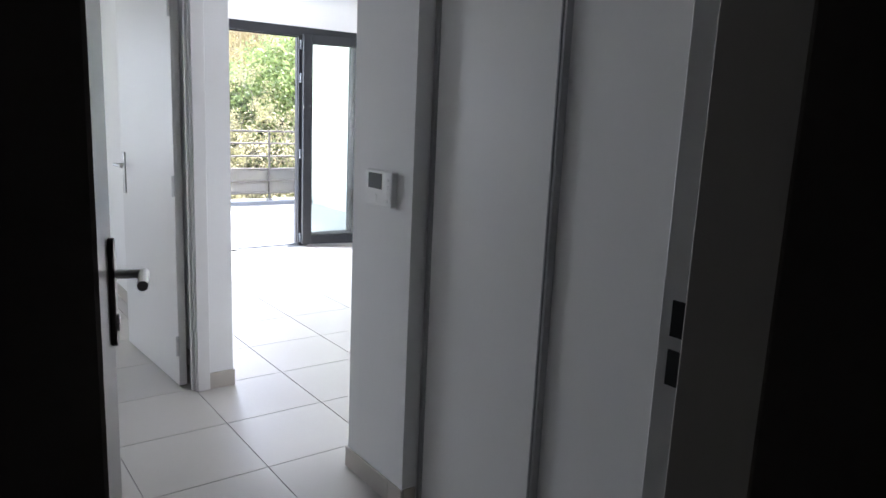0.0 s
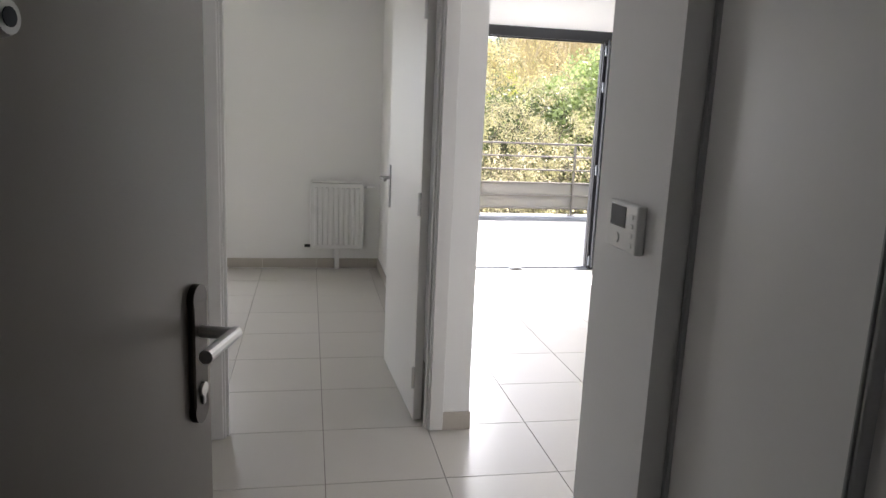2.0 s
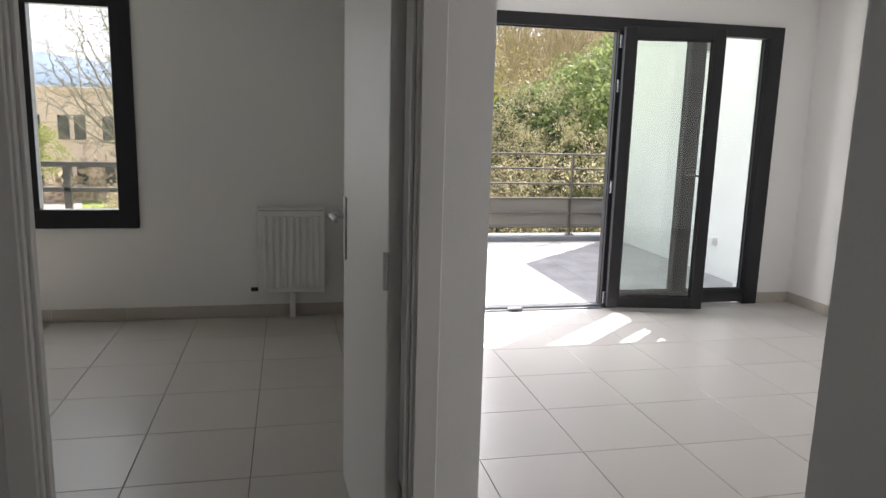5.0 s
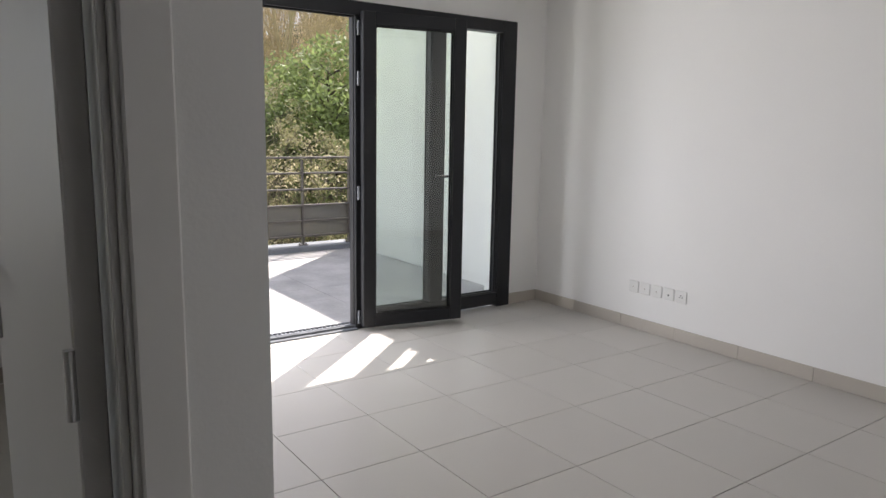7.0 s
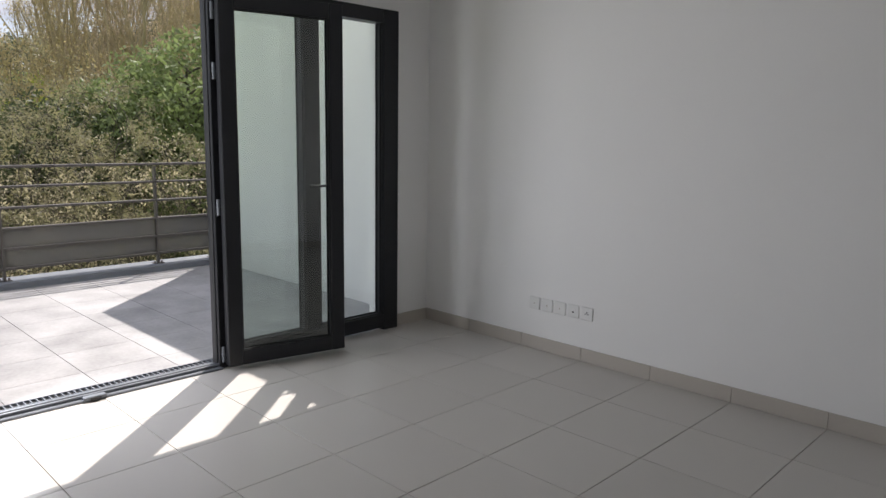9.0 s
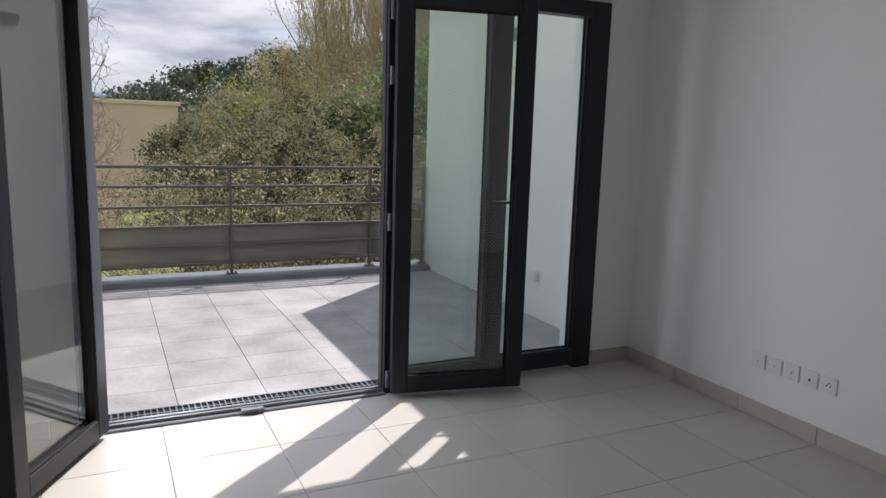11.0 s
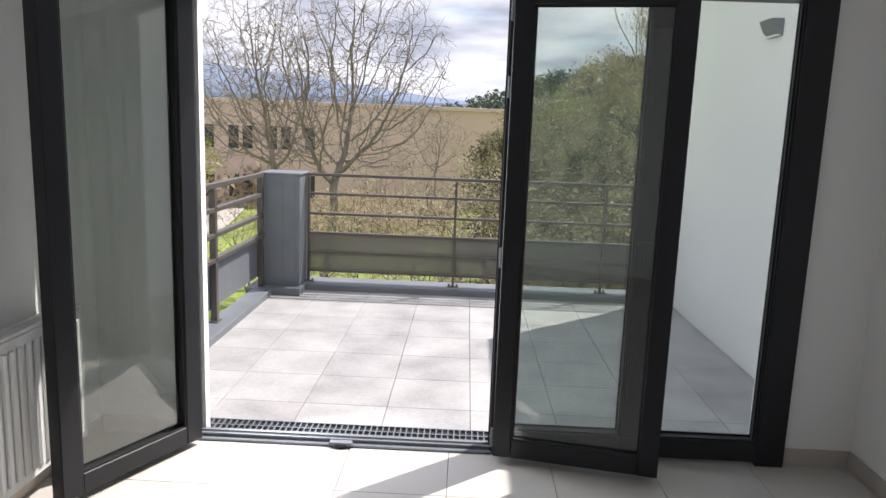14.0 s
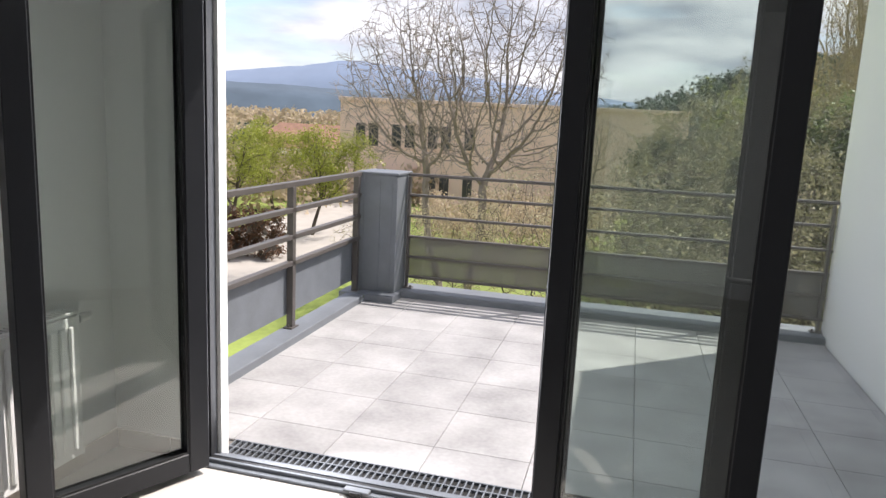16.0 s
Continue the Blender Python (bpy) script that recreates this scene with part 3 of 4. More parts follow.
# ---- doors ----
def casing(name, axis_m, w, h, depth, label):
    """Door lining and architraves in local x-z; the wall's near face at y = 0, far face at y = depth."""
    c = thing(name, axis_m, label, "door frame", kind="structure")
    bm = bmesh.new()
    for y0, y1 in ((-0.012, -0.0005), (depth + 0.0005, depth + 0.012)):
        add_box(bm, (-0.045, y0, 0), (0.018, y1, h + 0.045), 0.003)
        add_box(bm, (w - 0.018, y0, 0), (w + 0.045, y1, h + 0.045), 0.003)
        add_box(bm, (0.018, y0, h - 0.018), (w - 0.018, y1, h + 0.045), 0.003)
    part("architrave", bm, M_DOORP, c)
    bm = bmesh.new()
    add_box(bm, (0.001, -0.001, 0), (0.026, depth + 0.001, h - 0.001), 0.002)
    add_box(bm, (w - 0.026, -0.001, 0), (w - 0.001, depth + 0.001, h - 0.001), 0.002)
    add_box(bm, (0.026, -0.001, h - 0.026), (w - 0.026, depth + 0.001, h - 0.001), 0.002)
    add_box(bm, (0.026, depth * 0.2, 0), (0.038, depth * 0.5, h - 0.026), 0.002)
    add_box(bm, (w - 0.038, depth * 0.2, 0), (w - 0.026, depth * 0.5, h - 0.026), 0.002)
    part("lining", bm, M_DOORP, c)
    return c


casing("door_frame_1", pose(0.46, DOOR_Y, 0), 0.93, 2.07, 0.08, "white painted bedroom door frame")
door1 = thing("door_1", pose(1.352, 3.905, 0.0, 0, 0, 93.5), "white flush bedroom door standing open", "door", kind="structure")
box_part("leaf", (0, -0.0, 0.008), (0.83, 0.04, 2.035), M_DOORP, door1, 0.003)
lever(door1, 0.775, 0.04, 1.06, -1, 1, M_STEEL, (0.038, 0.23))
lever(door1, 0.775, 0.0, 1.06, -1, -1, M_STEEL, (0.038, 0.23))
box_part("latch_plate", (0.8295, 0.01, 0.95), (0.8315, 0.03, 1.15), M_STEEL, door1)
for z in (0.22, 1.02, 1.85):
    tube_part("hinge", (-0.006, 0.046, z - 0.05), (-0.006, 0.046, z + 0.05), 0.008, M_STEEL, door1)

casing("door_frame_2", pose(HALL_X, 2.44, 0, 0, 0, 90), 0.83, 2.05, 0.10, "white painted hall door frame")
door2 = thing("door_2", pose(HALL_X, 2.44, 0, 0, 0, 90), "white flush hall door, closed", "door", kind="structure")
box_part("leaf", (0.028, 0.012, 0.008), (0.802, 0.05, 2.02), M_DOORP, door2, 0.003)
for z in (0.25, 0.95, 1.8):
    tube_part("hinge", (0.806, 0.004, z - 0.05), (0.806, 0.004, z + 0.05), 0.008, M_STEEL, door2)
lever(door2, 0.09, 0.012, 1.05, 1, -1, M_STEEL, (0.038, 0.23))

switch = thing("light_switch", pose(HALL_X, 3.55, 1.10), "white double light switch on the hall wall", "switch")
box_part("plate", (0.0005, -0.04, -0.06), (0.009, 0.04, 0.06), M_PLASTIC, switch, 0.003)
box_part("rocker", (0.009, -0.022, -0.022), (0.013, 0.022, 0.022), M_PLASTIC, switch, 0.002)

# front door: dark taupe skin with three grooves, opened into the hall
front = thing("door_3", pose(0.395, 1.20, 0.0, 0, 0, 73.2), "dark taupe security front door standing open, three vertical grooves", "door", kind="structure")
box_part("leaf", (0, 0.0, 0.01), (0.93, 0.045, 2.08), M_ENTRY, front, 0.003)
box_part("inner_skin", (0.004, 0.045, 0.012), (0.926, 0.050, 2.076), M_DOORP, front)
for x in (0.240, 0.290, 0.338):
    box_part("groove", (x, -0.0015, 0.012), (x + 0.007, 0.0005, 2.078), M_DARK, front)
bm = bmesh.new()
add_box(bm, (0.845, -0.012, 0.915), (0.895, 0.0, 1.105), 0.003)
for z in (0.915, 1.105):
    add_tube(bm, (0.87, -0.0118, z), (0.87, 0.0, z), 0.0248, None, 24)
plate = part("handle_plate", bm, M_BRONZE, front, "dark bronze handle plate with rounded ends")
bm = bmesh.new()
add_tube(bm, (0.87, -0.010, 1.05), (0.87, -0.070, 1.05), 0.0105)
add_tube(bm, (0.879, -0.068, 1.05), (0.755, -0.072, 1.05), 0.011)
part("lever", bm, M_STEEL, plate, "brushed steel lever")
bm = bmesh.new()
add_tube(bm, (0.87, -0.012, 0.95), (0.87, -0.017, 0.95), 0.012)
add_box(bm, (0.865, -0.017, 0.923), (0.875, -0.011, 0.95), 0.002)
part("lock_cylinder", bm, M_STEEL, plate)
bm = bmesh.new()
add_tube(bm, (0.47, 0.0, 1.495), (0.47, -0.012, 1.495), 0.021, 0.017, 20)
eye = part("peephole", bm, M_STEEL, front, "steel peephole rim")
tube_part("peephole_lens", (0.47, -0.011, 1.495), (0.47, -0.0135, 1.495), 0.010, M_SCREEN, eye)
for z in (0.93, 1.06):
    box_part("bolt", (0.9295, 0.013, z - 0.04), (0.932, 0.032, z + 0.04), M_STEEL, front)

frame3 = thing("door_frame_3", pose(0, 0, 0), "pale metal front door frame with strike plates", "door frame", kind="structure")
bm = bmesh.new()
add_box(bm, (1.385, 1.118, 0), (1.455, 1.173, 2.12), 0.003)
add_box(bm, (0.30, 1.118, 0), (0.36, 1.173, 2.12), 0.003)
add_box(bm, (0.36, 1.118, 2.09), (1.385, 1.173, 2.12), 0.003)
part("lining", bm, M_DOORP, frame3)
bm = bmesh.new()
add_box(bm, (1.372, 0.96, 0), (1.46, 1.117, 2.12), 0.004)
add_box(bm, (0.295, 0.96, 0), (0.432, 1.06, 2.12), 0.004)
add_box(bm, (0.432, 0.96, 2.09), (1.372, 1.06, 2.12), 0.004)
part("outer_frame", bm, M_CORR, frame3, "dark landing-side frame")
for z in (0.995, 1.085):
    box_part("strike_slot", (1.3835, 1.122, z - 0.033), (1.3862, 1.148, z + 0.033), M_DARK, frame3)
for z in (0.3, 1.05, 1.85):
    tube_part("hinge", (0.372, 1.20, z - 0.06), (0.372, 1.20, z + 0.06), 0.010, M_DARK, frame3)

# ---- closet with sliding doors ----
closet = thing("sliding_closet", pose(0, 0, 0), "built-in closet with pale sliding doors and satin edge profiles", "closet")
for k, (y0, y1, x) in enumerate(((1.775, 2.355, 1.715), (1.19, 1.800, 1.731))):
    leafm = box_part("sliding_door", (x, y0 + 0.02, 0.02), (x + 0.012, y1 - 0.02, CEIL - 0.03), M_SHUT, closet)
    bm = bmesh.new()
    for y in (y0, y1 - 0.020):
        add_box(bm, (x - 0.010, y, 0.015), (x + 0.02, y + 0.007, CEIL - 0.03), 0.002)
        add_box(bm, (x - 0.004, y + 0.007, 0.015), (x + 0.02, y + 0.013, CEIL - 0.03))
        add_box(bm, (x - 0.010, y + 0.013, 0.015), (x + 0.02, y + 0.020, CEIL - 0.03), 0.002)
    part("edge_profile", bm, M_PROFILE, leafm, "satin grey profile")
box_part("floor_rail", (1.70, 1.19, 0.0), (1.775, 2.355, 0.012), M_PROFILE, closet, 0.002)
box_part("top_rail", (1.70, 1.19, CEIL - 0.03), (1.775, 2.355, CEIL - 0.001), M_PROFILE, closet, 0.002)

# intercom on the pier
inter = thing("wall_intercom", pose(1.645, 2.525, 1.15), "white wall-mounted intercom with a small grey display", "intercom")
bm = bmesh.new()
add_box(bm, (-0.026, -0.075, -0.058), (0.0, 0.095, 0.066), 0.005, None, 2)
part("body", bm, M_PLASTIC, inter)
box_part("screen", (-0.0275, -0.012, 0.002), (-0.0255, 0.076, 0.056), M_SCREEN, inter, 0.0, "grey display")
tube_part("talk_button", (-0.0255, 0.032, -0.028), (-0.029, 0.032, -0.028), 0.014, M_PLASTIC, inter)
for z in (-0.036, -0.012, 0.012, 0.036):
    box_part("key", (-0.0285, -0.055, z - 0.006), (-0.0255, -0.038, z + 0.006), M_RAD, inter, 0.001)

# ---- sockets on the east wall ----
for k in range(5):
    y = 5.70 + k * 0.10
    s = thing("wall_socket", pose(RIGHT, y, 0.305), ("white wall socket with a round well" if k < 2 else "white low-voltage wall outlet"), "socket", "row of wall outlets")
    box_part("plate", (-0.009, -0.041, -0.041), (-0.0005, 0.041, 0.041), M_PLASTIC, s, 0.003)
    if k < 2:
        bm = bmesh.new()
        add_tube(bm, (-0.0085, 0, 0), (-0.0105, 0, 0), 0.021, None, 20)
        w = part("well", bm, M_RAD, s)
        bm = bmesh.new()
        for dy, dz in ((-0.0095, -0.002), (0.0095, -0.002), (0, 0.010)) if k == 0 else ((0, -0.006),):
            add_tube(bm, (-0.0100, dy, dz), (-0.0112, dy, dz), 0.0045 if k == 0 else 0.007, None, 10)
        part("hole", bm, M_BLACK, w)
    else:
        box_part("insert", (-0.0105, -0.012, -0.014), (-0.0085, 0.012, 0.012), M_RAD, s, 0.001)
        box_part("port", (-0.0112, -0.005, -0.006), (-0.0100, 0.005, 0.002), M_SKIRT, s)


# ---- outdoors: ground, hill, trees, buildings ----
GROUND = -5.2


def smooth(a, b, v):
    t = min(1.0, max(0.0, (v - a) / (b - a)))
    return t * t * (3 - 2 * t)


def ground_z(x, y):
    """Flat park, a wooded bank close on the east, a long hill behind the far building."""
    az = math.degrees(math.atan2(x - 3, max(y - 4, 0.01)))
    d = math.hypot(x - 3, y - 4)
    z = GROUND
    z += 17.0 * smooth(14, 42, az) * smooth(16, 75, d)
    z += 17.0 * smooth(-12, 16, az) * smooth(75, 150, d) * (1 - smooth(200, 420, d))
    z += 0.9 * noise.noise((x * 0.03, y * 0.03, 0.3)) * smooth(12, 60, d)
    return z


xs = [-3000, -1500, -700, -350, -220] + list(range(-160, 221, 8)) + [280, 400, 700, 1500, 3000]
ys = [7.5, 9, 11, 14] + list(range(18, 242, 7)) + [280, 340, 430, 700, 1300, 3500]
ys = [-3000, -800, -200, -60, -20] + ys
ver = [(x, y, ground_z(x, y)) for y in ys for x in xs]
fac = [(j * len(xs) + i, j * len(xs) + i + 1, (j + 1) * len(xs) + i + 1, (j + 1) * len(xs) + i) for j in range(len(ys) - 1) for i in range(len(xs) - 1)]
me = bpy.data.meshes.new("ground")
me.from_pydata(ver, [], fac)
me.materials.append(M_GRASS)
me.shade_smooth()
tagged(new("ground", me), "green lawn and scrubby meadow", "ground", kind="structure")

rng = np.random.default_rng(7)


def mesh_of(name, verts, faces, mat, parent=None, label=""):
    me = bpy.data.meshes.new(name)
    me.from_pydata([tuple(v) for v in verts], [], faces)
    me.materials.append(mat)
    ob = new(name, me)
    ob.parent = parent
    if label:
        ob["label"] = label
    return ob


def limbs(height, spread, depth, trunk_r, lean=0.0, up=0.45, fork=3, first=0.3, rs=None, shrink=0.72, wob=0.20, thin=0.006, side=0.6):
    """Tapered limb segments (a, b, ra, rb) and the twig ends of a tree, grown by forking."""
    segs, tips = [], []

    def grow(p, d, length, r, level):
        n = 4 if level < 3 else (3 if level < 5 else 2)
        q = p
        for k in range(n):
            d = (d + Vector(rs.normal(0, wob * 0.3, 3)) + Vector((0, 0, up * 0.10))).normalized()
            e = q + d * (length / n)
            ra, r2 = max(thin, r * (1 - 0.35 * k / n)), max(thin, r * (1 - 0.35 * (k + 1) / n))
            segs.append((q, e, ra, r2))
            if 1 <= level < depth and k < n - 1 and rs.random() < side:
                out = (d + Vector(rs.normal(0, 1, 3)) * spread * 1.3).normalized()
                grow(e, out, length * rs.uniform(0.4, 0.65), r2 * 0.42, level + 2)
            q = e
        if level >= depth:
            tips.append((q, d))
            return
        for k in range(fork if level else fork + 2):
            nd = (d + Vector(rs.normal(0, 1, 3)) * spread + Vector((0, 0, up * 0.3))).normalized()
            grow(q, nd, length * rs.uniform(shrink - 0.1, shrink + 0.1), r * (0.7 if k == 0 else rs.uniform(0.42, 0.6)), level + 1)

    grow(Vector((0, 0, -0.3)), Vector((lean, 0, 1)).normalized(), height * first, trunk_r, 0)
    return segs, tips


def limb_mesh(name, segs, mat, parent):
    v, f = [], []
    for a, b, ra, rb in segs:
        d = (b - a).normalized()
        s = d.cross(Vector((0.31, 0.95, 0.11))).normalized()
        t = d.cross(s)
        n = 6 if ra > 0.06 else (4 if ra > 0.02 else 3)
        o = len(v)
        for c, r in ((a - d * ra * 0.3, ra), (b, rb)):
            for k in range(n):
                g = 2 * math.pi * k / n
                v.append(c + (s * math.cos(g) + t * math.sin(g)) * r)
        for k in range(n):
            f.append((o + k, o + (k + 1) % n, o + n + (k + 1) % n, o + n + k))
    return mesh_of(name, v, f, mat, parent)


def leaf_cloud(centres, n_each, radius, size, rs, flat=1.0):
    """Small bent leaves scattered round each centre."""
    c = np.repeat(np.array(centres, dtype=float), n_each, axis=0)
    n = len(c)
    off = rs.normal(0, 1, (n, 3))
    off /= np.linalg.norm(off, axis=1)[:, None] + 1e-6
    off *= (rs.random((n, 1)) ** 0.5) * radius
    off[:, 2] *= flat
    p = c + off
    a = rs.normal(0, 1, (n, 3))
    a /= np.linalg.norm(a, axis=1)[:, None]
    b = np.cross(a, rs.normal(0, 1, (n, 3)))
    b /= np.linalg.norm(b, axis=1)[:, None] + 1e-6
    s = size * rs.uniform(0.6, 1.4, (n, 1))
    v = np.empty((n, 4, 3))
    v[:, 0], v[:, 1], v[:, 2], v[:, 3] = p - a * s, p + b * s * 0.45, p + a * s, p - b * s * 0.45
    f = np.arange(n * 4).reshape(n, 4)
    return v.reshape(-1, 3), f.tolist()


def tree(name, at, height, mat_bark, label, mat_leaf=None, seed=1, depth=5, spread=0.5, trunk_r=0.2, leaves=12, leaf_size=0.06, leaf_r=0.4, fork=2, up=0.45, first=0.3, lean=0.0, shrink=0.72, group="", thin=0.006, side=0.6):
    rs = np.random.default_rng(seed)
    x, y = at
    t = thing(name, pose(x, y, ground_z(x, y), 0, 0, 0), label, "tree" if "shrub" not in name else "shrub", group)
    segs, tips = limbs(height, spread, depth, trunk_r, lean, up, fork, first, rs, shrink, 0.28 if mat_leaf else 0.15, thin, side)
    top = max(s[1].z for s in segs)
    k = height / top
    segs = [(a * k, b * k, ra, rb) for a, b, ra, rb in segs]
    limb_mesh("trunk", [g for g in segs if g[2] >= 0.03], mat_bark, t)
    limb_mesh("branchwork", [g for g in segs if g[2] < 0.03], mat_bark, t)
    if mat_leaf is not None:
        v, f = leaf_cloud([tuple(p * k) for p, d in tips], leaves, leaf_r, leaf_size, rs)
        mesh_of("crown", v, f, mat_leaf, t)
    return t


def colonise(rs, base, fork_at, centre, radii, count, step, reach, kill, thin, rise=0.12, wander=0.12):
    """Branchwork that grows from a trunk towards points scattered in a domed crown. Gives tapered segments and twig ends."""
    q = rs.normal(0, 1, (count * 3, 3))
    q /= np.linalg.norm(q, axis=1)[:, None]
    q *= rs.random((len(q), 1)) ** 0.42
    q = q[q[:, 2] > -0.75][:count]
    goals = np.array(centre) + q * np.array(radii)
    base, fork_at = np.array(base, float), np.array(fork_at, float)
    n = max(3, int(np.linalg.norm(fork_at - base) / step))
    nodes = [base + (fork_at - base) * k / n + rs.normal(0, 0.03, 3) * (0 < k < n) for k in range(n + 1)]
    parent = [-1] + list(range(n))
    where = np.array(nodes)
    gap = np.linalg.norm(goals[:, None] - where[None], axis=2)
    near, far = gap.argmin(1), gap.min(1)
    for turn in range(90):
        use = far < (reach if turn > 5 else 99.0)
        if not use.any():
            break
        made = []
        for k in np.unique(near[use]):
            way = goals[use & (near == k)] - nodes[k]
            way = (way / (np.linalg.norm(way, axis=1)[:, None] + 1e-6)).mean(0) + rs.normal(0, wander, 3)
            way[2] += rise
            made.append(nodes[k] + way / (np.linalg.norm(way) + 1e-6) * step)
            parent.append(int(k))
        first = len(nodes)
        nodes += made
        gap = np.linalg.norm(goals[:, None] - np.array(made)[None], axis=2)
        better = gap.min(1) < far
        near[better], far[better] = first + gap.argmin(1)[better], gap.min(1)[better]
        keep = far > kill
        goals, near, far = goals[keep], near[keep], far[keep]
        if not len(goals):
            break
    load = np.zeros(len(nodes))
    for k in range(len(nodes) - 1, 0, -1):
        load[k] = max(load[k], 1.0)
        load[parent[k]] += load[k]
    rad = thin * load ** 0.44
    kids = np.bincount([p for p in parent if p >= 0], minlength=len(nodes))
    segs, tips = [], []
    for k in range(1, len(nodes)):
        p = parent[k]
        a, b = Vector(nodes[p]), Vector(nodes[k])
        segs.append((a, b, min(rad[p], rad[k] * 1.25), rad[k]))
        if not kids[k]:
            tips.append((b, (b - a).normalized()))
    return segs, tips


def twigs(rs, tips, each, length, thin, spread=0.55):
    """Short bent twigs at the branch ends."""
    segs, ends = [], []
    for p, d in tips:
        for _ in range(each):
            w = (d + Vector(rs.normal(0, spread, 3)) + Vector((0, 0, 0.15))).normalized()
            m = p + w * length * rs.uniform(0.35, 0.6)
            e = m + (w + Vector(rs.normal(0, 0.25, 3))).normalized() * length * rs.uniform(0.3, 0.6)
            segs += [(p, m, thin, thin * 0.8), (m, e, thin * 0.8, thin * 0.5)]
            ends += [m, e]
    return segs, ends


def bare_tree(at, lean, height, r, fork_z, seed, label, count=2300, thin=0.0102):
    rs = np.random.default_rng(seed)
    x, y = at
    t = thing("bare_tree", pose(x, y, ground_z(x, y)), label, "tree", "bare park trees")
    low = fork_z * 0.62
    mid = (low + height) / 2 + 0.4
    segs, tips = colonise(rs, (0, 0, -0.3), (lean[0] * 0.4, lean[1] * 0.4, low * 0.62), (lean[0], lean[1], mid), (r, r * 0.9, height - mid), count, 0.26, 2.4, 0.31, thin, 0.20, 0.10)
    fine, ends = twigs(rs, tips, 3, 0.55, thin * 0.8)
    limb_mesh("trunk", [g for g in segs if g[2] >= 0.035], M_BARK, t)
    limb_mesh("branchwork", [g for g in segs if g[2] < 0.035] + fine, M_BARK, t)
    return t


def budding_tree(at, height, r, mat_bark, mat_leaf, seed, per, label):
    rs = np.random.default_rng(seed)
    x, y = at
    t = thing("budding_tree", pose(x, y, ground_z(x, y)), label, "tree", "budding trees")
    mid = height * 0.58
    segs, tips = colonise(rs, (0, 0, -0.3), (rs.normal(0, 0.15), rs.normal(0, 0.15), height * 0.16), (0, 0, mid), (r, r, height - mid), 620, 0.24, 2.2, 0.38, 0.0062, 0.06, 0.22)
    fine, ends = twigs(rs, tips, 4, 0.50, 0.005, 0.7)
    limb_mesh("trunk", [g for g in segs if g[2] >= 0.03], mat_bark, t)
    limb_mesh("branchwork", [g for g in segs if g[2] < 0.03] + fine, mat_bark, t)
    v, f = leaf_cloud([tuple(p) for p in ends], per, 0.17, 0.034, rs)
    mesh_of("crown", v, f, mat_leaf, t)
    return t


def pine(at, height, seed, label, mat=M_PINE, clumps=60, per=90, group="", r=2.2, size=0.10):
    rs = np.random.default_rng(seed)
    x, y = at
    t = thing("pine_tree", pose(x, y, ground_z(x, y)), label, "tree", group)
    segs = [(Vector((0, 0, -0.3)), Vector((0.1, 0, height * 0.5)), 0.22, 0.15), (Vector((0.1, 0, height * 0.5)), Vector((0, 0.1, height * 0.95)), 0.15, 0.03)]
    cs = []
    for _ in range(clumps):
        h = rs.uniform(0.22, 1.0)
        rad = r * math.sqrt(max(0.05, 1 - ((h - 0.5) / 0.55) ** 2)) * rs.uniform(0.45, 1.0)
        g = rs.uniform(0, 2 * math.pi)
        c = Vector((rad * math.cos(g), rad * math.sin(g), h * height))
        cs.append(tuple(c))
        segs.append((Vector((0, 0, max(0.1, h * height - 0.5))), c, 0.035, 0.012))
    limb_mesh("trunk", segs, M_BARK_D, t)
    v, f = leaf_cloud(cs, per, 0.75, size, rs, 0.7)
    mesh_of("crown", v, f, mat, t)
    return t


def at_az(az, d):
    """Plan position at a bearing (degrees right of +y) and distance from the living room's middle."""
    return (3.2 + d * math.sin(radians(az)), 4.2 + d * math.cos(radians(az)))


# two great bare trees in the park
bare_tree(at_az(-13.6, 28.5), (-1.75, 0.3), 11.7, 3.1, 5.2, 12, "tall leafless tree with fine grey branches")
bare_tree(at_az(-11.6, 27.5), (0.9, 0.2), 12.5, 4.2, 4.7, 23, "broad leafless tree with dense fine twigs")
bare_tree(at_az(-2.5, 48), (0.1, 0.0), 7.5, 2.2, 3.4, 31, "small leafless tree in front of the ochre building", 500, 0.009)

# budding trees beyond the railing: three shapes, each repeated turned and scaled
buds = [budding_tree(at_az(az, d), h, r, M_BARK_D, mat, sd, per, text) for az, d, h, r, mat, sd, per, text in (
    (11.0, 17.5, 8.3, 3.1, M_OLIVE, 301, 15, "spreading tree with olive young leaves on dark limbs"),
    (4.5, 15.5, 6.0, 3.0, M_BLOSSOM, 302, 5, "low spreading tree with a few pale spring buds"),
    (-4.0, 22, 5.9, 2.7, M_BLOSSOM, 303, 6, "thin twiggy tree with a haze of pale buds"))]
rr = random.Random(9)
for k, az, d, sc in ((2, -8.5, 25, 0.80), (1, 1.5, 21, 0.92), (1, -17.5, 24, 0.7), (2, -12.5, 23, 0.70), (0, 7.0, 23, 0.92), (0, 15.5, 16, 0.86), (1, 9.5, 14.5, 0.85), (2, 19.0, 15.5, 1.08),
                     (2, 33, 17, 1.1)):
    x, y = at_az(az, d)
    copy_thing(buds[k], pose(x, y, ground_z(x, y), 0, 0, rr.uniform(0, 360)) @ Matrix.Scale(sc, 4))
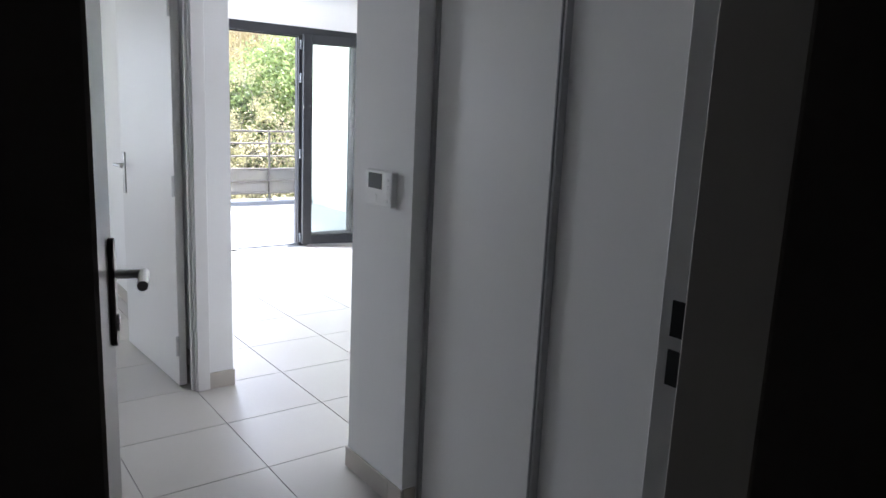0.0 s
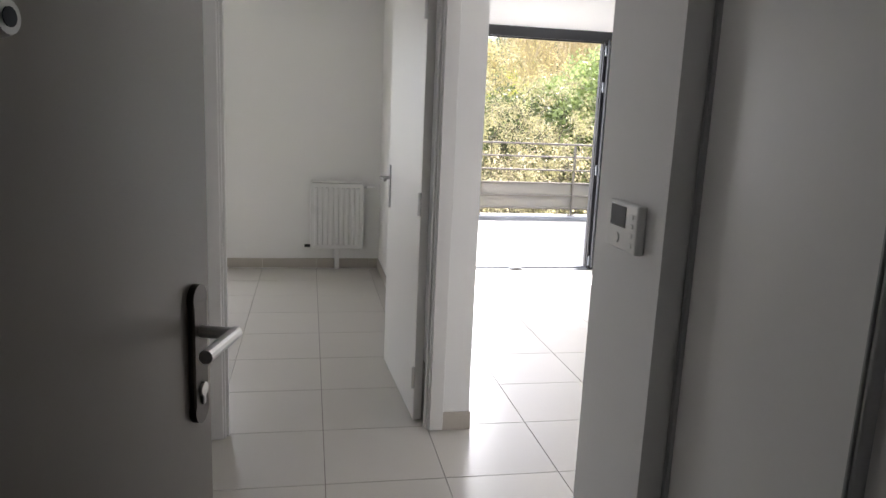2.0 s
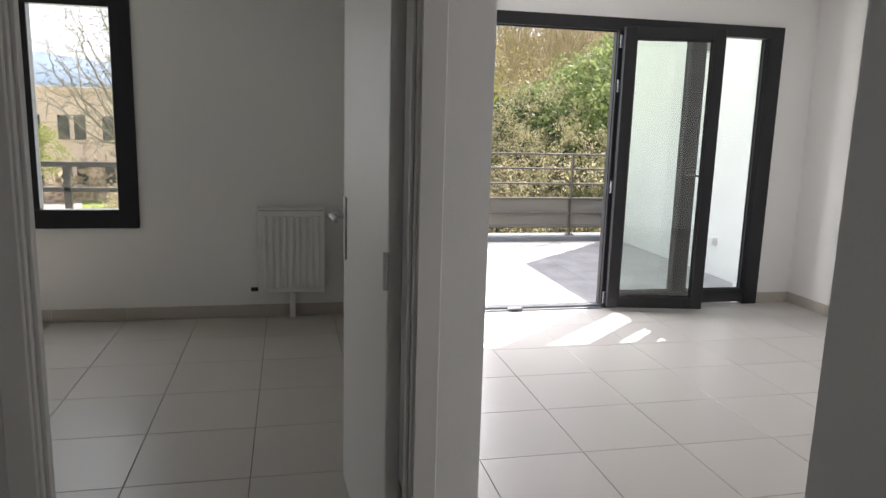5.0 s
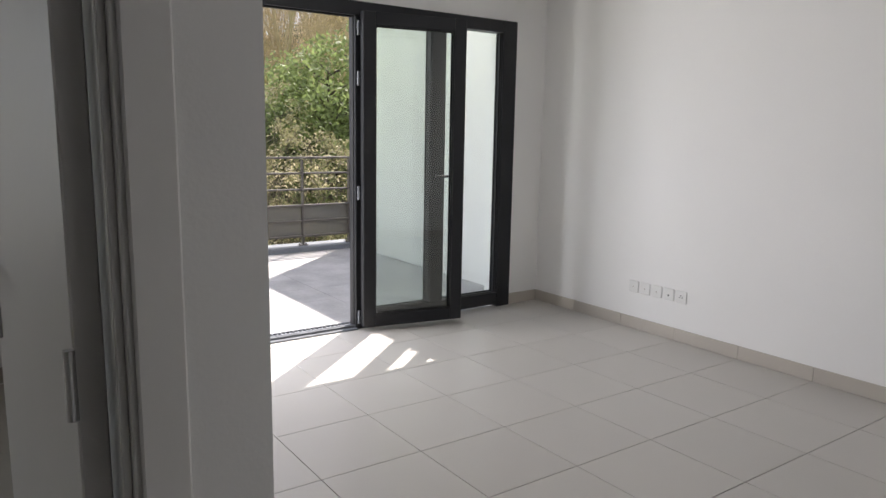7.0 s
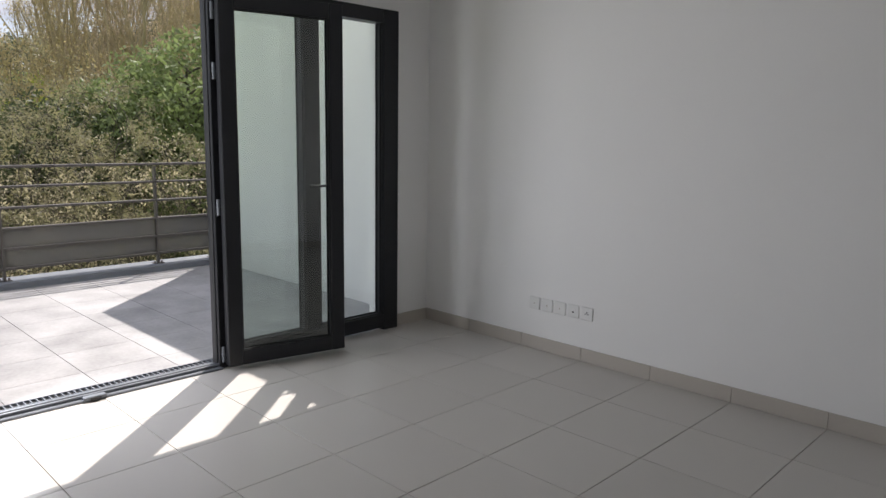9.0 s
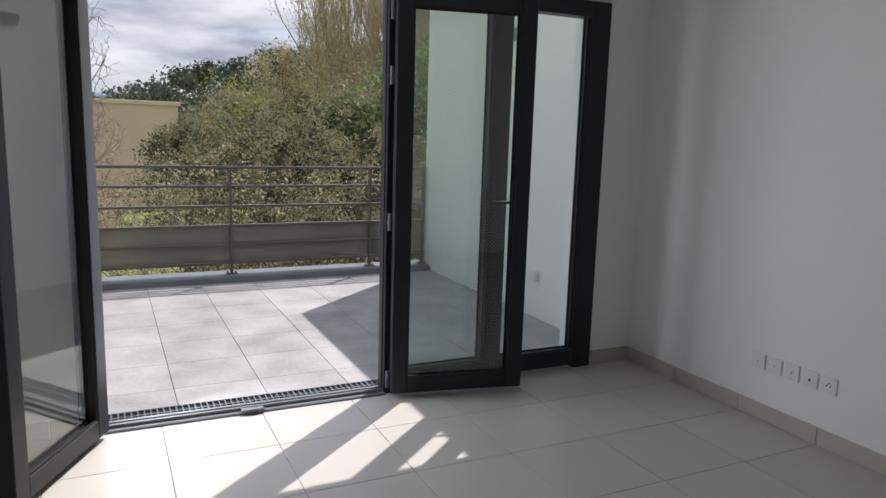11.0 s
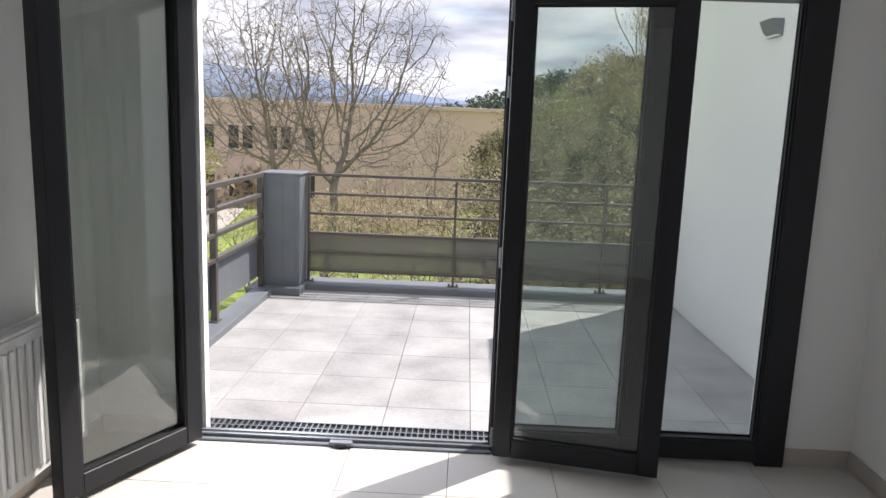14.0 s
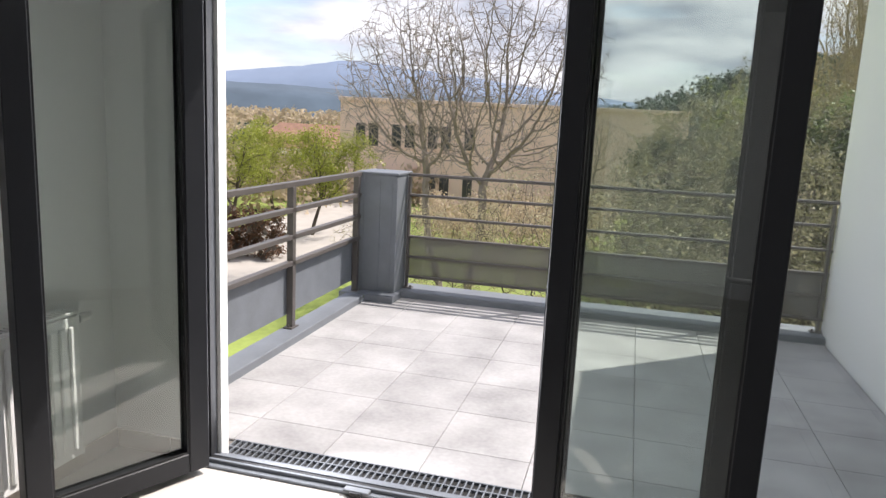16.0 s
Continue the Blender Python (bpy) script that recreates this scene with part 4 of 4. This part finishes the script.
# dark evergreen shrubs behind the budding trees
for az, d, h, sd, r in ((3.5, 29, 6.3, 401, 1.9), (9.0, 24, 7.0, 402, 2.6), (13.0, 21.5, 7.2, 403, 2.6), (18.5, 20, 6.6, 404, 2.0), (29.5, 21, 5.6, 406, 2.0)):
    pine(at_az(az, d), h, sd, "dark evergreen behind the budding trees", M_EVER, 90, 120, "dark evergreens", r, 0.075)
# pines
for az, d, h, sd, r in ((14.0, 25, 6.9, 51, 2.2), (17.8, 22, 7.5, 52, 2.4), (22.5, 20, 8.7, 53, 2.6), (26.8, 21, 9.9, 54, 2.8), (33, 22, 9.5, 55, 2.8)):
    pine(at_az(az, d), h, sd, "dense green pine beside the budding trees", clumps=120, per=150, group="pines", r=r, size=0.085)
# yellow-green tree
tree("yellow_tree", at_az(8.5, 30), 8.4, M_BARK_Y, "yellow-green tree coming into leaf", M_LIME, 61, 6, 0.5, 0.2, 16, 0.07, 0.5, 2, group="young-leaved trees")
tree("yellow_tree", at_az(13.5, 36), 10.5, M_BARK_Y, "ochre tree coming into leaf", M_YELLOW, 62, 6, 0.45, 0.2, 14, 0.07, 0.5, 2, group="young-leaved trees")
# tall slender wood on the bank
proto = tree("poplar", at_az(16, 38), 17, M_BARK_Y, "tall slender tree with yellowish catkins", M_YELLOW, 71, 6, 0.26, 0.15, 7, 0.055, 0.6, 2, 0.9, 0.32, group="slender wood")
proto2 = tree("poplar", at_az(20, 40), 18, M_BARK_Y, "tall slender tree with bare pale twigs", M_TWIG, 72, 6, 0.24, 0.15, 5, 0.05, 0.6, 2, 0.9, 0.34, group="slender wood")
rr = random.Random(5)
for k in range(46):
    az, d = rr.uniform(15, 44), rr.uniform(30, 62)
    x, y = at_az(az, d)
    copy_thing((proto, proto2)[k % 2], pose(x, y, ground_z(x, y) - 0.2, 0, 0, rr.uniform(0, 360)) @ Matrix.Scale(rr.uniform(0.75, 1.1), 4))
# lime trees, hedge, path and far side on the west
for az, d, h, sd in ((-24.6, 39, 5.9, 81), (-30.6, 37, 6.2, 82), (-35, 38, 6.4, 83), (-27.8, 50, 6.0, 84), (-40, 36, 6.2, 85)):
    tree("lime_tree", at_az(az, d), h, M_BARK_D, "rounded tree with fresh lime-green leaves", M_LIME, sd, 6, 0.5, 0.13, 24, 0.06, 0.40, 2, 0.4, 0.28, group="lime-green trees")


def hedge(az, d, w, h, seed):
    rs = np.random.default_rng(seed)
    x, y = at_az(az, d)
    e = thing("clipped_hedge", pose(x, y, ground_z(x, y)), "rounded copper-brown hedge on the lawn", "hedge", "hedges")
    c = np.stack([rs.uniform(-w / 2, w / 2, 70), rs.uniform(-0.7, 0.7, 70), rs.uniform(0.3, h, 70)], 1)
    v, f = leaf_cloud(c, 90, 0.4, 0.06, rs)
    mesh_of("foliage", v, f, M_HEDGE, e)
    mesh_of("core", *leaf_cloud(c, 4, 0.3, 0.2, rs), M_BARK_D, e)


hedge(-29.2, 33.5, 3.0, 2.1, 91)
hedge(-34.5, 33, 4.0, 2.0, 92)
path_v, path_f = [], []
for k in range(25):
    y = 14 + k * 2.2
    x = -13.5 - 0.006 * (y - 34) ** 2
    for s in (-3.2, 3.2):
        path_v.append((x + s, y, ground_z(x + s, y) + 0.06))
    if k:
        path_f.append((2 * k - 2, 2 * k - 1, 2 * k + 1, 2 * k))
tagged(mesh_of("road", path_v, path_f, M_PATH), "pale gravel path across the lawn", "path", kind="structure")


# ochre building: two storeys with narrow windows in pairs, flat roof
def building(m, w, d, h, rows, cols, label, roof_h=0.3, mat=M_STONE, flat=True, group=""):
    b = thing("apartment_building", m, label, "building", group)
    box_part("wall", (0, 0, -1), (w, d, h), mat, b)
    if flat:
        box_part("roof", (-0.15, -0.15, h), (w + 0.15, d + 0.15, h + roof_h), mat, b, 0.02, "flat roof parapet")
    else:
        bm = bmesh.new()
        vs = [bm.verts.new(v) for v in ((-0.4, -0.4, h), (w + 0.4, -0.4, h), (w + 0.4, d + 0.4, h), (-0.4, d + 0.4, h), (-0.4, d / 2, h + roof_h), (w + 0.4, d / 2, h + roof_h))]
        for f in ((0, 1, 5, 4), (2, 3, 4, 5), (0, 4, 3), (1, 2, 5), (3, 2, 1, 0)):
            bm.faces.new([vs[i] for i in f])
        part("roof", bm, M_ROOF, b, "clay tile roof")
    for r in range(rows):
        z = 0.9 + r * (h - 0.6) / rows
        for c in range(cols):
            x = 0.9 + c * 1.45 + (0.0 if c % 2 else 0.4)
            wd = box_part("window", (x, -0.03, z), (x + 0.75, 0.05, z + 1.75), M_WINDOW_FAR, b)
            box_part("sill", (x - 0.08, -0.12, z - 0.1), (x + 0.83, 0.02, z), mat, wd)
            box_part("window_frame", (x + 0.35, -0.05, z), (x + 0.40, -0.028, z + 1.75), M_RAIL, wd)
    return b


bx, by = at_az(-22.8, 58)
building(pose(bx, by, GROUND - 0.1, 0, 0, 9), 27, 12, 8.1, 2, 7, "two-storey ochre building with narrow paired windows")
box_x, box_y = at_az(-24.5, 75)
building(pose(box_x - 6, box_y, GROUND, 0, 0, 20), 9, 7, 3.2, 1, 4, "low house with a clay tile roof", 1.8, M_RENDER, False)
box_x, box_y = at_az(-29, 95)
building(pose(box_x, box_y, GROUND, 0, 0, -10), 11, 8, 3.6, 1, 4, "low house with a clay tile roof", 2.0, M_STONE, False)


# far woods: clumps over the hill and the plain
def woods(name, n, az0, az1, d0, d1, size, mat, label, seed, per=60, radius=2.2, lift=1.5, leaf=0.35):
    rs = np.random.default_rng(seed)
    c = []
    for _ in range(n):
        x, y = at_az(rs.uniform(az0, az1), rs.uniform(d0, d1))
        z = ground_z(x, y)
        for _ in range(3):
            c.append((x + rs.normal(0, size * 0.4), y + rs.normal(0, size * 0.4), z + lift + rs.uniform(-0.3, 1.0) * size))
    v, f = leaf_cloud(c, per, radius, leaf, rs, 0.75)
    return tagged(mesh_of(name, v, f, mat), label, "trees", kind="stuff")


woods("far_pine_wood", 330, -9, 40, 85, 165, 2.6, M_PINE_F, "dark pines covering the far hill", 101, 70, 2.4, 2.5, 0.42)
woods("far_scrub", 260, -14, 40, 64, 110, 2.2, M_TWIG, "brown leafless scrub on the hill", 102, 60, 2.2, 1.5, 0.34)
woods("bank_scrub", 80, 10, 46, 24, 60, 1.6, M_YELLOW, "yellowish undergrowth on the bank", 103, 110, 1.4, 1.0, 0.13)
woods("bank_pines", 60, 13, 46, 32, 60, 2.0, M_PINE, "green pines on the bank", 104, 130, 1.7, 2.5, 0.15)
woods("plain_scrub", 480, -60, -17, 48, 190, 1.8, M_TWIG, "brown winter scrub over the plain", 105, 50, 2.2, 1.0, 0.32)
woods("plain_far_scrub", 300, -60, -14, 190, 420, 4.0, M_TWIG, "far brown winter woods on the plain", 108, 45, 5.0, 2.0, 0.9)
woods("plain_trees", 60, -60, -18, 80, 200, 2.2, M_PINE_F, "dark trees scattered on the plain", 106, 60, 1.8, 1.5, 0.3)
woods("park_scrub", 70, -16, -1, 38, 54, 0.8, M_TWIG, "brown twiggy scrub before the building", 107, 70, 1.1, 0.5, 0.12)


def ridge(name, dist, az0, az1, heights, mat, label, seed):
    v, f = [], []
    n = 90
    for k in range(n + 1):
        u = k / n
        az = az0 + (az1 - az0) * u
        i = u * (len(heights) - 1)
        a = int(min(i, len(heights) - 2))
        h = heights[a] + (heights[a + 1] - heights[a]) * (i - a)
        h *= 1 + 0.05 * noise.noise((u * 22, seed, 0)) + 0.03 * noise.noise((u * 60, seed, 0))
        for dd, z in ((0, -60), (dist * 0.06, h * 0.55), (dist * 0.12, h), (dist * 0.3, -60)):
            x, y = at_az(az, dist + dd)
            v.append((x, y, z))
        if k:
            o = (k - 1) * 4
            for j in range(3):
                f.append((o + j, o + j + 1, o + j + 5, o + j + 4))
    ob = mesh_of(name, v, f, mat)
    ob.data.shade_smooth()
    return tagged(ob, label, "mountain", kind="structure")


# Both ridges carry the air's haze as blue in their colour.
ridge("backdrop_mountain", 3000, -69, 16, (60, 90, 110, 120, 150, 190, 262, 225, 160, 120, 100, 90), M_MOUNT, "distant mountain with a rounded summit, haze blue in its colour", 1.3)
ridge("backdrop_ridge", 1500, -75, 15, (50, 60, 62, 66, 72, 70, 66, 58, 60, 56, 50, 45), M_MOUNT2, "dark wooded ridge below the mountain, tinted with painted haze", 4.1)


# ---- tiles ----
def tile_mesh(name, w, d, h, mat):
    bm = bmesh.new()
    g = 0.0016
    add_box(bm, (g, g, -h), (w - g, d - g, 0.0), 0.0012)
    me = bpy.data.meshes.new(name)
    bm.to_mesh(me)
    bm.free()
    me.materials.append(mat)
    return me


T = 0.47
tile = tile_mesh("tile", T, T, 0.009, M_TILE)
for i in range(-7, 10):
    for j in range(-6, 7):
        x, y = 0.90 + i * T, 3.85 + j * T
        if x + T < -2.2 or (x + T < HALL_X and y + T < DOOR_Y) or (x > 2.4 and y + T < 2.66):
            continue
        ob = new("tile", tile)
        ob.parent = floor
        ob.location = (x, y, 0.0)
DX, DY = 0.47, 0.459
deck = tile_mesh("tile", DX, DY, 0.012, M_DECK)
for i in range(-3, 6):
    for j in range(-2, 5):
        x, y = 2.885 + i * DX, 8.168 + j * DY
        if y < 7.3:
            me, y0 = tile_mesh("tile", DX, 7.709 - 7.442, 0.012, M_DECK), 7.442
        else:
            me, y0 = deck, y
        if i == 5:
            me = tile_mesh("tile", 5.242 - x, 7.709 - 7.442 if y < 7.3 else DY, 0.012, M_DECK)
        ob = new("tile", me)
        ob.parent = terrace
        ob.location = (x, y0, DECK_Z)
